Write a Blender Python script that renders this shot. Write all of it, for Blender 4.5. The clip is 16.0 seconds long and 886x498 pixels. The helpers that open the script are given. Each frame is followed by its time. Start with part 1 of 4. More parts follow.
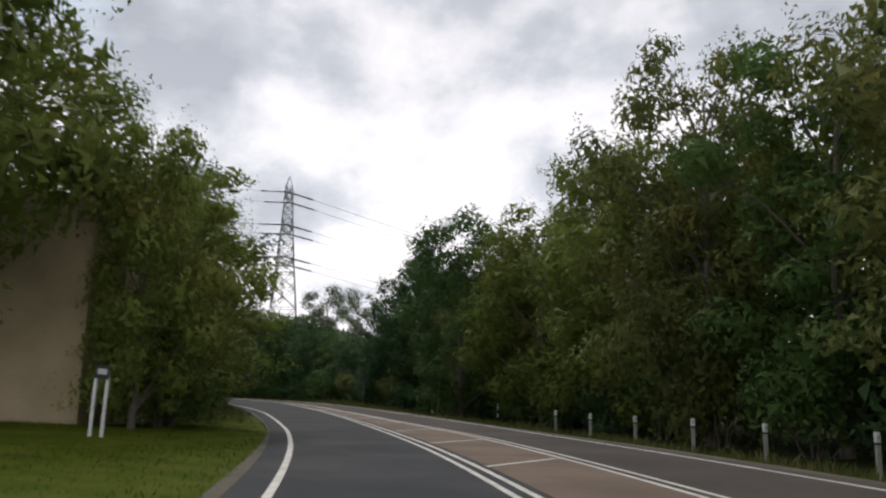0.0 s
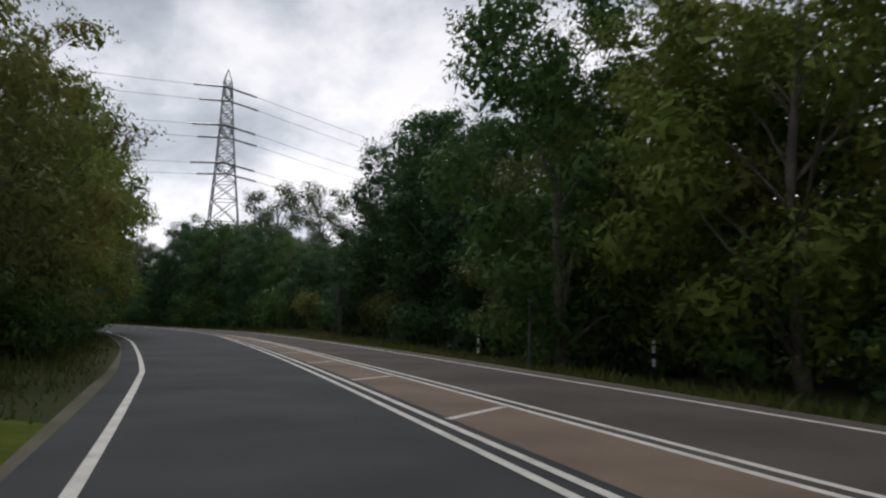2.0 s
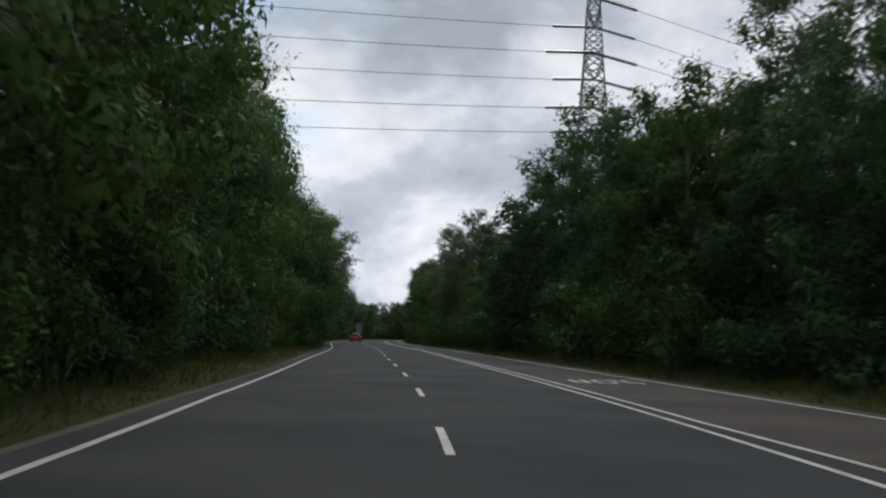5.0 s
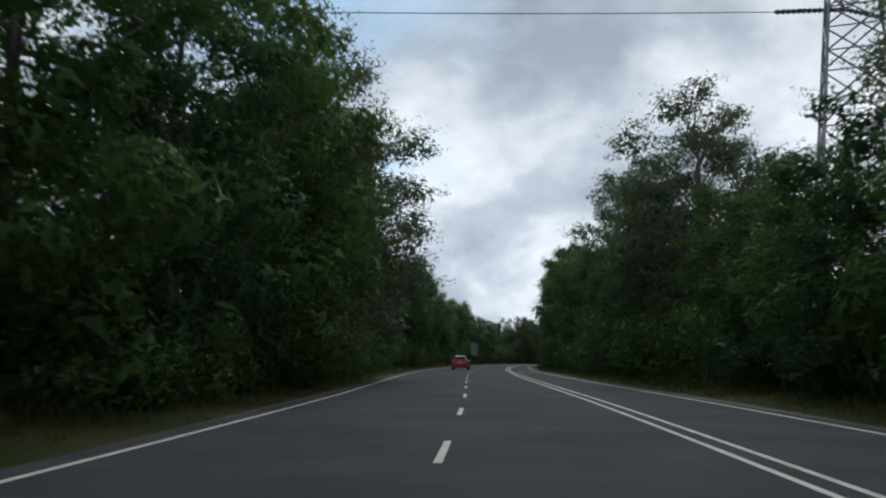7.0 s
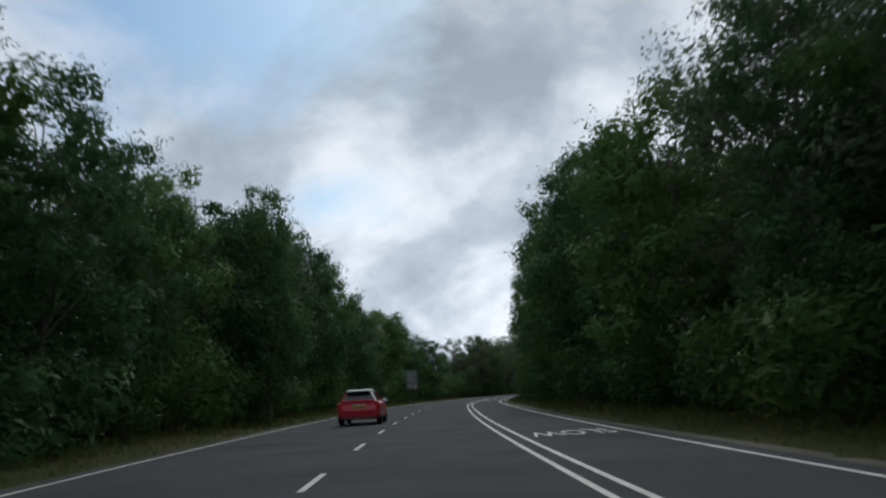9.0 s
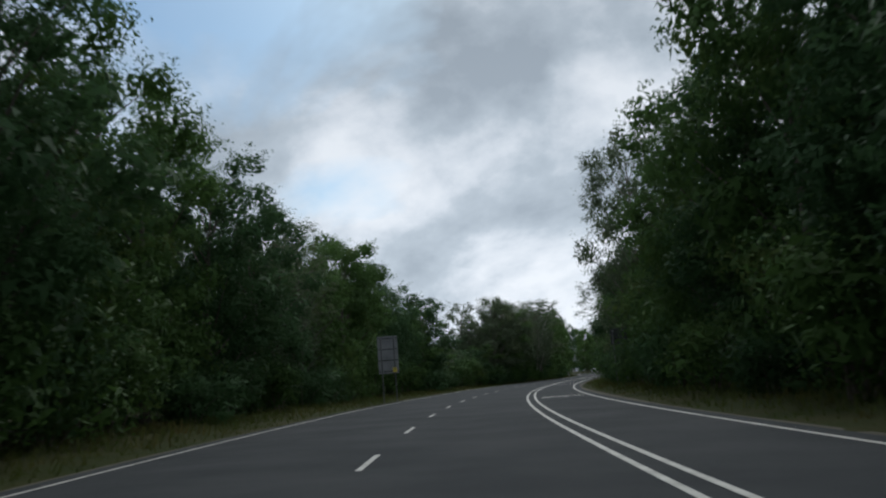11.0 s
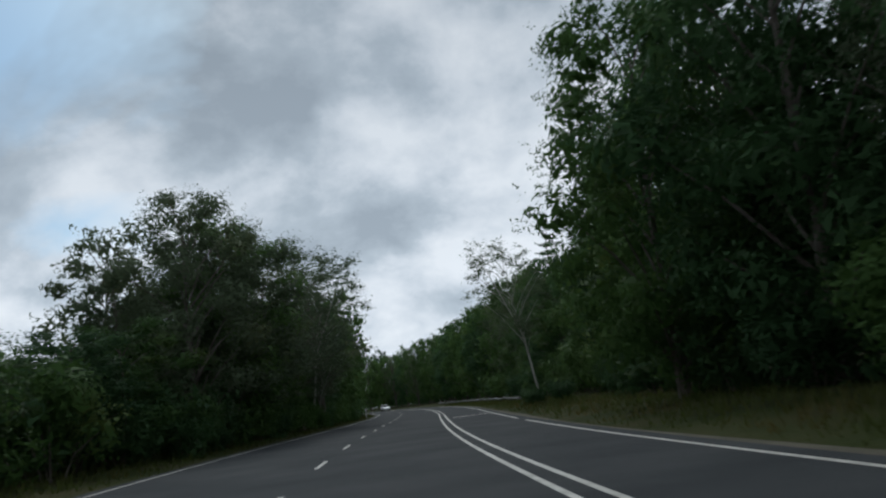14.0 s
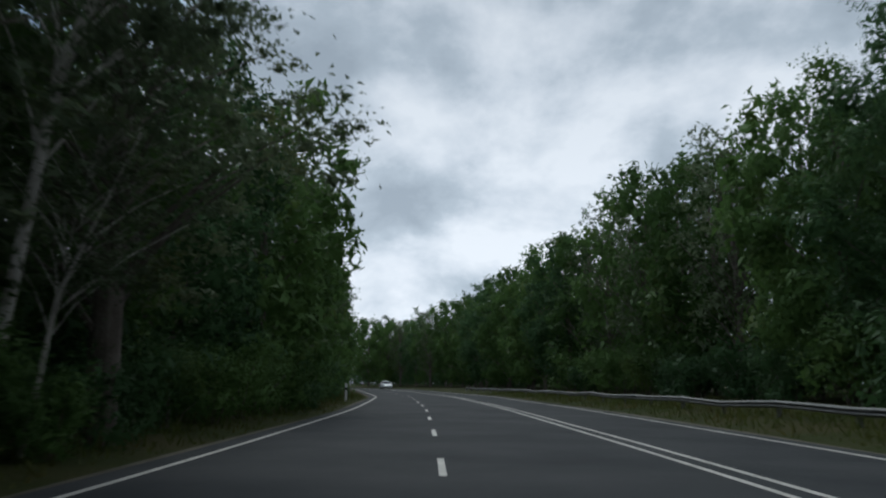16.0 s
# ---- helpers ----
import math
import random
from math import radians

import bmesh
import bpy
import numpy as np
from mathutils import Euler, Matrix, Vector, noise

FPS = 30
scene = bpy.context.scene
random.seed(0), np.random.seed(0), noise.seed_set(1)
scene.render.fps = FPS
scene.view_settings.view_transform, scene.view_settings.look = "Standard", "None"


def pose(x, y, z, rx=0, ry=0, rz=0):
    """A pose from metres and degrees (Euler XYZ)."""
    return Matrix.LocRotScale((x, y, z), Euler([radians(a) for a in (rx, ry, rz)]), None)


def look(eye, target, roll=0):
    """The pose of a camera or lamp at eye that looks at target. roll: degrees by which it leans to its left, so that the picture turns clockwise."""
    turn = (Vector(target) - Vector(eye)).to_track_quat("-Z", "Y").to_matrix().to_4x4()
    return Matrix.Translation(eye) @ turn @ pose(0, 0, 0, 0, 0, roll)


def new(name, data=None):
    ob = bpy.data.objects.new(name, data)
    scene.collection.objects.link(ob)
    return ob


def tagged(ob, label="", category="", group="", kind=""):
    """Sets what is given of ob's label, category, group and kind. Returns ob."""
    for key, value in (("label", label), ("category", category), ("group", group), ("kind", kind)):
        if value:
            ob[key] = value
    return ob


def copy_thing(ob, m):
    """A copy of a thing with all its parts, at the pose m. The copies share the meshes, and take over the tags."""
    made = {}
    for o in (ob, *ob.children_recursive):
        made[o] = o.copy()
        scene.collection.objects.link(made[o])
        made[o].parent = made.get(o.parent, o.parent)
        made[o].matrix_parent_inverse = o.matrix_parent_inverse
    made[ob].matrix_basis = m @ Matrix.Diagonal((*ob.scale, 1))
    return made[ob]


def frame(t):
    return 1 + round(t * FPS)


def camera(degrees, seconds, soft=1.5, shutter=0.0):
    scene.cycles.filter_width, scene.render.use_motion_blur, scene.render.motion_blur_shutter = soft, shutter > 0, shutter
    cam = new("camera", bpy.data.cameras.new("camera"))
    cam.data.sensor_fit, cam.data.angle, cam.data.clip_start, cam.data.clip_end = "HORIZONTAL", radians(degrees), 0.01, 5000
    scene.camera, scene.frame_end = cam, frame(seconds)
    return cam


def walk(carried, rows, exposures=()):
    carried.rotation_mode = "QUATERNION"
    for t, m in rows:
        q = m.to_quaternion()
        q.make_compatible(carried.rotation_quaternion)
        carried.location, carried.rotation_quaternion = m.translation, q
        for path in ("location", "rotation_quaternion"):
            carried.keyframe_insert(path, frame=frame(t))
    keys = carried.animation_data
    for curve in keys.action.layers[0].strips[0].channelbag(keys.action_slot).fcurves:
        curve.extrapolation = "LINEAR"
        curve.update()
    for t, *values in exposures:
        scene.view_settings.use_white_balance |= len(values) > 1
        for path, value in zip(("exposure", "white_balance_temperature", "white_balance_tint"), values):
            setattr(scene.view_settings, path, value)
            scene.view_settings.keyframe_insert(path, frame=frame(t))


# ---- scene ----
cam = camera(56.7, 16.0, soft=2.2, shutter=0.15)
# seconds, place in metres, yaw, pitch, roll
ROWS = [
    (0.0, 0.64, 3.20, 1.01, -0.69, 10.07, -0.95),
    (0.5, -0.09, 8.48, 1.01, -5.97, 8.02, -1.48),
    (1.0, -0.94, 14.39, 1.01, -6.84, 6.30, -1.60),
    (1.5, -1.95, 21.11, 1.01, -6.06, 5.48, -1.13),
    (2.0, -3.32, 28.84, 1.01, -4.45, 5.02, -0.58),
    (2.5, -4.87, 37.05, 1.01, -1.04, 5.36, 0.20),
    (3.0, -6.76, 46.02, 1.01, 3.87, 7.10, 1.01),
    (3.5, -9.28, 56.04, 1.01, 9.66, 11.29, -0.95),
    (4.0, -12.18, 66.59, 1.01, 12.78, 11.44, 1.05),
    (4.5, -15.86, 77.78, 1.01, 11.89, 7.70, -0.73),
    (5.0, -19.72, 89.16, 1.01, 18.60, 6.16, -1.40),
    (5.2, -21.26, 93.69, 1.01, 21.18, 7.43, -1.87),
    (7.3, -40.75, 140.36, 1.01, 27.46, 7.85, -0.42),
    (7.5, -42.66, 144.70, 1.01, 25.90, 11.82, -0.61),
    (8.0, -47.43, 155.53, 1.01, 27.37, 13.33, 0.59),
    (8.5, -52.43, 166.41, 1.01, 22.42, 14.45, 4.71),
    (9.0, -57.29, 177.56, 1.01, 23.71, 9.98, 3.36),
    (9.5, -62.13, 188.78, 1.01, 25.72, 7.58, 3.83),
    (11.8, -84.41, 240.06, 1.01, 21.81, 9.72, 4.61),
    (12.0, -86.05, 244.62, 1.01, 21.00, 9.01, 4.72),
    (12.5, -90.03, 256.04, 1.01, 16.64, 6.02, 4.93),
    (13.0, -93.56, 267.45, 1.01, 13.10, 6.55, 5.65),
    (13.5, -96.46, 278.81, 1.01, 9.30, 8.49, 6.37),
    (14.0, -99.37, 290.35, 1.01, 7.86, 10.38, 7.03),
    (14.5, -102.10, 302.46, 1.01, 9.13, 13.21, 5.52),
    (15.0, -104.74, 314.52, 1.01, 8.83, 8.95, 5.39),
    (15.2, -105.74, 319.34, 1.01, 3.06, 6.88, 5.79),
    (15.5, -107.25, 326.57, 1.01, 7.98, 7.45, 3.57),
    (16.0, -109.59, 338.70, 1.01, 7.90, 9.30, -0.03),
]
walk(cam, [(t, pose(x, y, z, 90 + pitch, roll, yaw)) for t, x, y, z, yaw, pitch, roll in ROWS],
     exposures=[(0.0, 0.50, 6600, 13), (0.5, 0.34, 6550, 14), (2.0, 0.26, 6400, 12), (3.0, 0.30, 6350, 11), (4.0, 0.08, 6300, 10), (4.5, -0.06, 6300, 10), (5.0, 0.12, 6250, 9),
                (7.5, 0.16, 6000, 6), (9.0, 0.10, 6000, 6), (12.0, 0.03, 6000, 5), (14.5, -0.22, 5850, 3), (15.0, -0.34, 5800, 2), (15.2, -0.16, 5800, 2), (15.5, 0.04, 5850, 3), (16.0, 0.0, 5850, 4)])

# ---------------------------------------------------------------- light
scene.view_settings.exposure = 0.0
SUN_AZ, SUN_EL = radians(-16), radians(40)   # azimuth clockwise from +y
world = bpy.data.worlds.new("sky")
scene.world = world
world.use_nodes = True
wn, wl = world.node_tree.nodes, world.node_tree.links
wn.clear()
w_out = wn.new("ShaderNodeOutputWorld")
w_bg = wn.new("ShaderNodeBackground")
w_sky = wn.new("ShaderNodeTexSky")
w_sky.sky_type = "NISHITA"
w_sky.sun_disc = False
w_sky.ozone_density = 1.5
w_sky.sun_elevation, w_sky.sun_rotation = SUN_EL, SUN_AZ
w_tc = wn.new("ShaderNodeTexCoord")
w_sep = wn.new("ShaderNodeSeparateXYZ")
w_up = wn.new("ShaderNodeMath")
w_up.operation = "MAXIMUM"
w_up.inputs[1].default_value = 0.0
w_add = wn.new("ShaderNodeMath")
w_add.operation = "ADD"
w_add.inputs[1].default_value = 0.60
w_div = wn.new("ShaderNodeVectorMath")      # a flat cloud deck in perspective
w_div.operation = "DIVIDE"
w_den = wn.new("ShaderNodeCombineXYZ")
w_flat = wn.new("ShaderNodeVectorMath")
w_flat.operation = "MULTIPLY"
w_flat.inputs[1].default_value = (1, 1, 0)
wl.new(w_tc.outputs["Generated"], w_sep.inputs[0])
wl.new(w_sep.outputs["Z"], w_up.inputs[0])
wl.new(w_up.outputs[0], w_add.inputs[0])
for i in range(3):
    wl.new(w_add.outputs[0], w_den.inputs[i])
wl.new(w_tc.outputs["Generated"], w_div.inputs[0])
wl.new(w_den.outputs[0], w_div.inputs[1])
wl.new(w_div.outputs[0], w_flat.inputs[0])


def sky_noise(scale, detail, rough, distort, shift):
    m = wn.new("ShaderNodeMapping")
    m.inputs["Location"].default_value = shift
    n = wn.new("ShaderNodeTexNoise")
    n.inputs["Scale"].default_value, n.inputs["Detail"].default_value = scale, detail
    n.inputs["Roughness"].default_value, n.inputs["Distortion"].default_value = rough, distort
    wl.new(w_flat.outputs[0], m.inputs["Vector"])
    wl.new(m.outputs[0], n.inputs["Vector"])
    return n


def sky_ramp(stops):
    r = wn.new("ShaderNodeValToRGB")
    e = r.color_ramp.elements
    e[0].position, e[0].color = stops[0][0], (*stops[0][1], 1)
    e[1].position, e[1].color = stops[-1][0], (*stops[-1][1], 1)
    for p, c in stops[1:-1]:
        e.new(p).color = (*c, 1)
    return r


w_big = sky_noise(3.3, 9, 0.56, 0.15, (2.3, 5.1, 0))
w_tone = sky_ramp([(0.37, (0.43, 0.465, 0.515)), (0.46, (0.56, 0.595, 0.645)), (0.525, (0.76, 0.77, 0.81)), (0.60, (0.93, 0.915, 0.935))])
wl.new(w_big.outputs["Fac"], w_tone.inputs[0])
# one torn gap in the deck where blue shows
w_gapn = sky_noise(2.6, 5, 0.6, 0.4, (7.7, 1.2, 3))
w_dist = wn.new("ShaderNodeVectorMath")
w_dist.operation = "DISTANCE"
w_dist.inputs[1].default_value = (-0.54, 0.65, 0)
wl.new(w_flat.outputs[0], w_dist.inputs[0])
w_dist2 = wn.new("ShaderNodeVectorMath")
w_dist2.operation = "DISTANCE"
w_dist2.inputs[1].default_value = (-0.62, 1.0, 0)
wl.new(w_flat.outputs[0], w_dist2.inputs[0])
w_near = wn.new("ShaderNodeMath")
w_near.operation = "MINIMUM"
wl.new(w_dist.outputs["Value"], w_near.inputs[0])
w_far = wn.new("ShaderNodeMath")
w_far.operation = "ADD"
w_far.inputs[1].default_value = 0.18
wl.new(w_dist2.outputs["Value"], w_far.inputs[0])
wl.new(w_far.outputs[0], w_near.inputs[1])
w_sum = wn.new("ShaderNodeMath")
w_sum.operation = "MULTIPLY_ADD"
w_sum.inputs[1].default_value = 0.68
wl.new(w_gapn.outputs["Fac"], w_sum.inputs[0])
wl.new(w_near.outputs[0], w_sum.inputs[2])
w_cov = sky_ramp([(0.41, (0.04, 0.04, 0.04)), (0.60, (1, 1, 1))])
wl.new(w_sum.outputs[0], w_cov.inputs[0])
w_scale = wn.new("ShaderNodeVectorMath")
w_scale.operation = "MULTIPLY"
w_scale.inputs[1].default_value = (0.068, 0.082, 0.086)
w_mix = wn.new("ShaderNodeMixRGB")
wl.new(w_sky.outputs[0], w_scale.inputs[0])
wl.new(w_cov.outputs[0], w_mix.inputs[0])
wl.new(w_scale.outputs[0], w_mix.inputs[1])
# the deck is thinner and brighter towards the horizon
w_low = sky_ramp([(0.0, (1.0, 1.0, 1.0)), (0.16, (0.98, 0.98, 0.98)), (0.48, (0.72, 0.73, 0.74)), (1.0, (0.66, 0.67, 0.68))])
wl.new(w_up.outputs[0], w_low.inputs[0])
w_deck = wn.new("ShaderNodeMixRGB")
w_deck.blend_type = "MULTIPLY"
w_deck.inputs[0].default_value = 1.0
wl.new(w_tone.outputs[0], w_deck.inputs[1])
wl.new(w_low.outputs[0], w_deck.inputs[2])
wl.new(w_deck.outputs[0], w_mix.inputs[2])
wl.new(w_mix.outputs[0], w_bg.inputs["Color"])
w_bg.inputs["Strength"].default_value = 1.0
wl.new(w_bg.outputs[0], w_out.inputs["Surface"])

sun_data = bpy.data.lights.new("sun", "SUN")
sun_data.energy, sun_data.angle, sun_data.color = 1.1, radians(14), (1.0, 0.96, 0.90)
sun = new("sun", sun_data)
sun.matrix_world = look((60 * math.sin(SUN_AZ), 60 * math.cos(SUN_AZ), 60 * math.tan(SUN_EL)), (0, 0, 0))

# ---------------------------------------------------------------- materials


def mat(name, rough=0.8, metal=0.0, spec=0.3):
    m = bpy.data.materials.new(name)
    m.use_nodes = True
    b = m.node_tree.nodes["Principled BSDF"]
    b.inputs["Roughness"].default_value = rough
    b.inputs["Metallic"].default_value = metal
    b.inputs["Specular IOR Level"].default_value = spec
    return m, m.node_tree.nodes, m.node_tree.links, b


def coat(name, stops, scale=3.0, fine=40.0, rough=0.8, metal=0.0, bump=0.3, dist=0.02, spec=0.3, world_space=True):
    """Two scales of noise through a colour ramp, and a fine bump."""
    m, n, l, b = mat(name, rough, metal, spec)
    tc = n.new("ShaderNodeNewGeometry") if world_space else n.new("ShaderNodeTexCoord")
    src = tc.outputs["Position"] if world_space else tc.outputs["Object"]
    a, f = n.new("ShaderNodeTexNoise"), n.new("ShaderNodeTexNoise")
    a.inputs["Scale"].default_value, a.inputs["Detail"].default_value = scale, 5
    f.inputs["Scale"].default_value, f.inputs["Detail"].default_value = fine, 4
    mx = n.new("ShaderNodeMath")
    mx.operation = "MULTIPLY_ADD"
    mx.inputs[1].default_value = 0.35
    ramp = n.new("ShaderNodeValToRGB")
    e = ramp.color_ramp.elements
    e[0].position, e[0].color = 0.32, (*stops[0], 1)
    e[1].position, e[1].color = 0.85, (*stops[-1], 1)
    if len(stops) > 2:
        e.new(0.58).color = (*stops[1], 1)
    bp = n.new("ShaderNodeBump")
    bp.inputs["Strength"].default_value, bp.inputs["Distance"].default_value = bump, dist
    l.new(src, a.inputs["Vector"])
    l.new(src, f.inputs["Vector"])
    l.new(f.outputs["Fac"], mx.inputs[0])
    l.new(a.outputs["Fac"], mx.inputs[2])
    l.new(mx.outputs[0], ramp.inputs[0])
    l.new(ramp.outputs[0], b.inputs["Base Color"])
    l.new(f.outputs["Fac"], bp.inputs["Height"])
    l.new(bp.outputs[0], b.inputs["Normal"])
    return m


def leaf_material(name, dark, light, turn, share=0.0):
    """Leaves: colour varies by leaf, by tree and in broad patches; some light passes through."""
    m, n, l, b = mat(name, 0.75, 0.0, 0.15)
    geo, info = n.new("ShaderNodeNewGeometry"), n.new("ShaderNodeObjectInfo")
    patch = n.new("ShaderNodeTexNoise")
    patch.inputs["Scale"].default_value, patch.inputs["Detail"].default_value = 0.38, 4
    l.new(geo.outputs["Position"], patch.inputs["Vector"])
    mix1, mix2 = n.new("ShaderNodeMixRGB"), n.new("ShaderNodeMixRGB")
    mix1.inputs[1].default_value, mix1.inputs[2].default_value = (*dark, 1), (*light, 1)
    mix2.inputs[2].default_value = (*turn, 1)
    half = n.new("ShaderNodeMath")
    half.operation = "MULTIPLY_ADD"
    half.inputs[1].default_value = 0.70
    shift = n.new("ShaderNodeMath")
    shift.operation = "MULTIPLY"
    shift.inputs[1].default_value = 0.24
    l.new(geo.outputs["Random Per Island"], shift.inputs[0])
    l.new(info.outputs["Random"], half.inputs[0])
    l.new(shift.outputs[0], half.inputs[2])
    l.new(half.outputs[0], mix1.inputs[0])
    pr = n.new("ShaderNodeValToRGB")
    pr.color_ramp.elements[0].position = 0.58 - share
    pr.color_ramp.elements[1].position = 0.74 - share
    pr.color_ramp.elements[1].color = (0.7, 0.7, 0.7, 1)
    l.new(patch.outputs["Fac"], pr.inputs[0])
    l.new(pr.outputs[0], mix2.inputs[0])
    l.new(mix1.outputs[0], mix2.inputs[1])
    l.new(mix2.outputs[0], b.inputs["Base Color"])
    tr = n.new("ShaderNodeBsdfTranslucent")
    l.new(mix2.outputs[0], tr.inputs["Color"])
    ms = n.new("ShaderNodeMixShader")
    ms.inputs[0].default_value = 0.36
    out = n["Material Output"]
    l.new(b.outputs[0], ms.inputs[1])
    l.new(tr.outputs[0], ms.inputs[2])
    l.new(ms.outputs[0], out.inputs["Surface"])
    return m


LEAF_GREEN = leaf_material("leaf_green", (0.046, 0.091, 0.024), (0.106, 0.186, 0.050), (0.144, 0.180, 0.050))
LEAF_DARK = leaf_material("leaf_dark", (0.033, 0.070, 0.027), (0.073, 0.140, 0.053), (0.085, 0.135, 0.045))
# yellow-green and olive leaves, their colour also lightened to stand in for haze
LEAF_LIME = leaf_material("leaf_lime", (0.103, 0.147, 0.028), (0.201, 0.253, 0.057), (0.247, 0.224, 0.057), 0.05)
LEAF_OLIVE = leaf_material("leaf_olive", (0.094, 0.116, 0.031), (0.182, 0.198, 0.059), (0.220, 0.182, 0.051), 0.05)
LEAF_GREY = leaf_material("leaf_grey", (0.069, 0.098, 0.053), (0.144, 0.181, 0.100), (0.163, 0.175, 0.069))
BARK = coat("bark", [(0.045, 0.038, 0.030), (0.10, 0.085, 0.07), (0.16, 0.14, 0.12)], 2.0, 18, 0.9, bump=0.6, dist=0.03)
BIRCH_BARK = coat("birch_bark", [(0.16, 0.14, 0.12), (0.38, 0.36, 0.32), (0.50, 0.48, 0.44)], 3.0, 14, 0.8, bump=0.4, dist=0.02)
ASPHALT = coat("asphalt", [(0.019, 0.022, 0.025), (0.030, 0.034, 0.037), (0.048, 0.051, 0.053)], 0.45, 60, 0.92, bump=0.5, dist=0.012, spec=0.16)
BUFF = coat("buff_surfacing", [(0.085, 0.062, 0.045), (0.125, 0.088, 0.062), (0.17, 0.12, 0.085)], 0.6, 50, 0.9, bump=0.5, dist=0.012)
WARM_ASPHALT = coat("brown_asphalt", [(0.040, 0.034, 0.029), (0.058, 0.049, 0.042), (0.082, 0.070, 0.060)], 0.45, 60, 0.92, bump=0.5, dist=0.012, spec=0.16)
PAINT = coat("road_paint", [(0.24, 0.23, 0.20), (0.46, 0.445, 0.40), (0.60, 0.58, 0.53)], 2.5, 45, 0.7, bump=0.3, dist=0.006)
SOIL = coat("verge_ground", [(0.022, 0.027, 0.010), (0.034, 0.044, 0.013), (0.056, 0.052, 0.022)], 0.35, 9, 0.95, bump=0.8, dist=0.06, spec=0.05)
GRIT = coat("road_edge_grit", [(0.045, 0.042, 0.028), (0.075, 0.068, 0.046), (0.11, 0.098, 0.070)], 0.8, 30, 0.95, bump=0.6, dist=0.02)
WEATHERED = coat("weathered_steel", [(0.07, 0.074, 0.07), (0.115, 0.12, 0.115), (0.16, 0.16, 0.155)], 1.5, 25, 0.7, 0.2, 0.2, 0.006)
GRASS = leaf_material("grass", (0.046, 0.062, 0.014), (0.086, 0.108, 0.026), (0.145, 0.105, 0.042), 0.07)
LAWN = coat("mown_grass", [(0.036, 0.058, 0.005), (0.058, 0.084, 0.007), (0.090, 0.105, 0.014)], 1.6, 30, 0.95, bump=0.8, dist=0.03, spec=0.03)
STEEL = coat("galvanised_steel", [(0.26, 0.27, 0.28), (0.38, 0.39, 0.40), (0.47, 0.48, 0.49)], 3, 30, 0.5, 0.6, 0.1, 0.004)
PYLON_STEEL = coat("pylon_steel", [(0.16, 0.17, 0.18), (0.22, 0.23, 0.24), (0.28, 0.29, 0.30)], 0.6, 8, 0.6, 0.4, 0.1, 0.01)
SIGN_BACK = coat("sign_back_grey", [(0.17, 0.18, 0.19), (0.23, 0.24, 0.25), (0.28, 0.29, 0.30)], 1.8, 22, 0.55, 0.3, 0.1, 0.004)
# darker copy of the grey sign back, with tree shade put into its colour
SHADED_SIGN = coat("shaded_sign_back", [(0.030, 0.033, 0.036), (0.045, 0.048, 0.052), (0.060, 0.064, 0.068)], 1.8, 22, 0.6, 0.2, 0.1, 0.004)
YELLOW = coat("yellow_plate", [(0.52, 0.40, 0.04), (0.66, 0.52, 0.06), (0.72, 0.58, 0.09)], 5, 40, 0.5, bump=0.1)
BLACK = coat("black_plastic", [(0.012, 0.012, 0.013), (0.022, 0.022, 0.024), (0.035, 0.035, 0.036)], 6, 60, 0.5, bump=0.1, dist=0.004)
WHITE = coat("white_plastic", [(0.50, 0.50, 0.48), (0.66, 0.66, 0.64), (0.76, 0.76, 0.74)], 5, 40, 0.5, bump=0.1, dist=0.004)
GREY_WOOD = coat("grey_post", [(0.18, 0.17, 0.15), (0.30, 0.29, 0.26), (0.38, 0.36, 0.33)], 5, 40, 0.8, bump=0.3, dist=0.006)
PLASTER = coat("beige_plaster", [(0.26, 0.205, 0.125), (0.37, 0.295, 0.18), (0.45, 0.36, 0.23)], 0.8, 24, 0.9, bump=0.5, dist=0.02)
TILE = coat("roof_tile", [(0.07, 0.05, 0.04), (0.11, 0.075, 0.06), (0.15, 0.10, 0.08)], 1.5, 16, 0.85, bump=0.4)
RED = coat("red_car_paint", [(0.33, 0.008, 0.026), (0.39, 0.011, 0.032), (0.43, 0.015, 0.036)], 2, 30, 0.28, 0.0, 0.02, 0.002, 0.5)
WHITE_PAINT = coat("white_car_paint", [(0.62, 0.63, 0.64), (0.70, 0.71, 0.72), (0.76, 0.77, 0.78)], 2, 30, 0.28, 0.0, 0.02, 0.002, 0.5)
GLASS_DARK = coat("car_glass", [(0.012, 0.014, 0.016), (0.018, 0.021, 0.024), (0.026, 0.030, 0.033)], 2, 20, 0.08, 0.0, 0.0, 0.001, 0.6)
RUBBER = coat("tyre_rubber", [(0.012, 0.012, 0.012), (0.020, 0.020, 0.020), (0.032, 0.031, 0.03)], 8, 60, 0.85, bump=0.3, dist=0.004)
CHROME = coat("alloy", [(0.45, 0.45, 0.46), (0.55, 0.55, 0.56), (0.62, 0.62, 0.63)], 5, 40, 0.3, 0.9, 0.05, 0.002)
TAIL = coat("tail_lamp", [(0.32, 0.012, 0.012), (0.42, 0.02, 0.018), (0.5, 0.03, 0.025)], 6, 40, 0.2, 0.0, 0.05, 0.002, 0.5)
CERAMIC = coat("insulator", [(0.06, 0.05, 0.045), (0.09, 0.08, 0.07), (0.12, 0.10, 0.09)], 3, 20, 0.3, bump=0.1)
WIRE = coat("aluminium_wire", [(0.14, 0.145, 0.15), (0.19, 0.195, 0.20), (0.24, 0.245, 0.25)], 1, 10, 0.5, 0.4, 0.05)

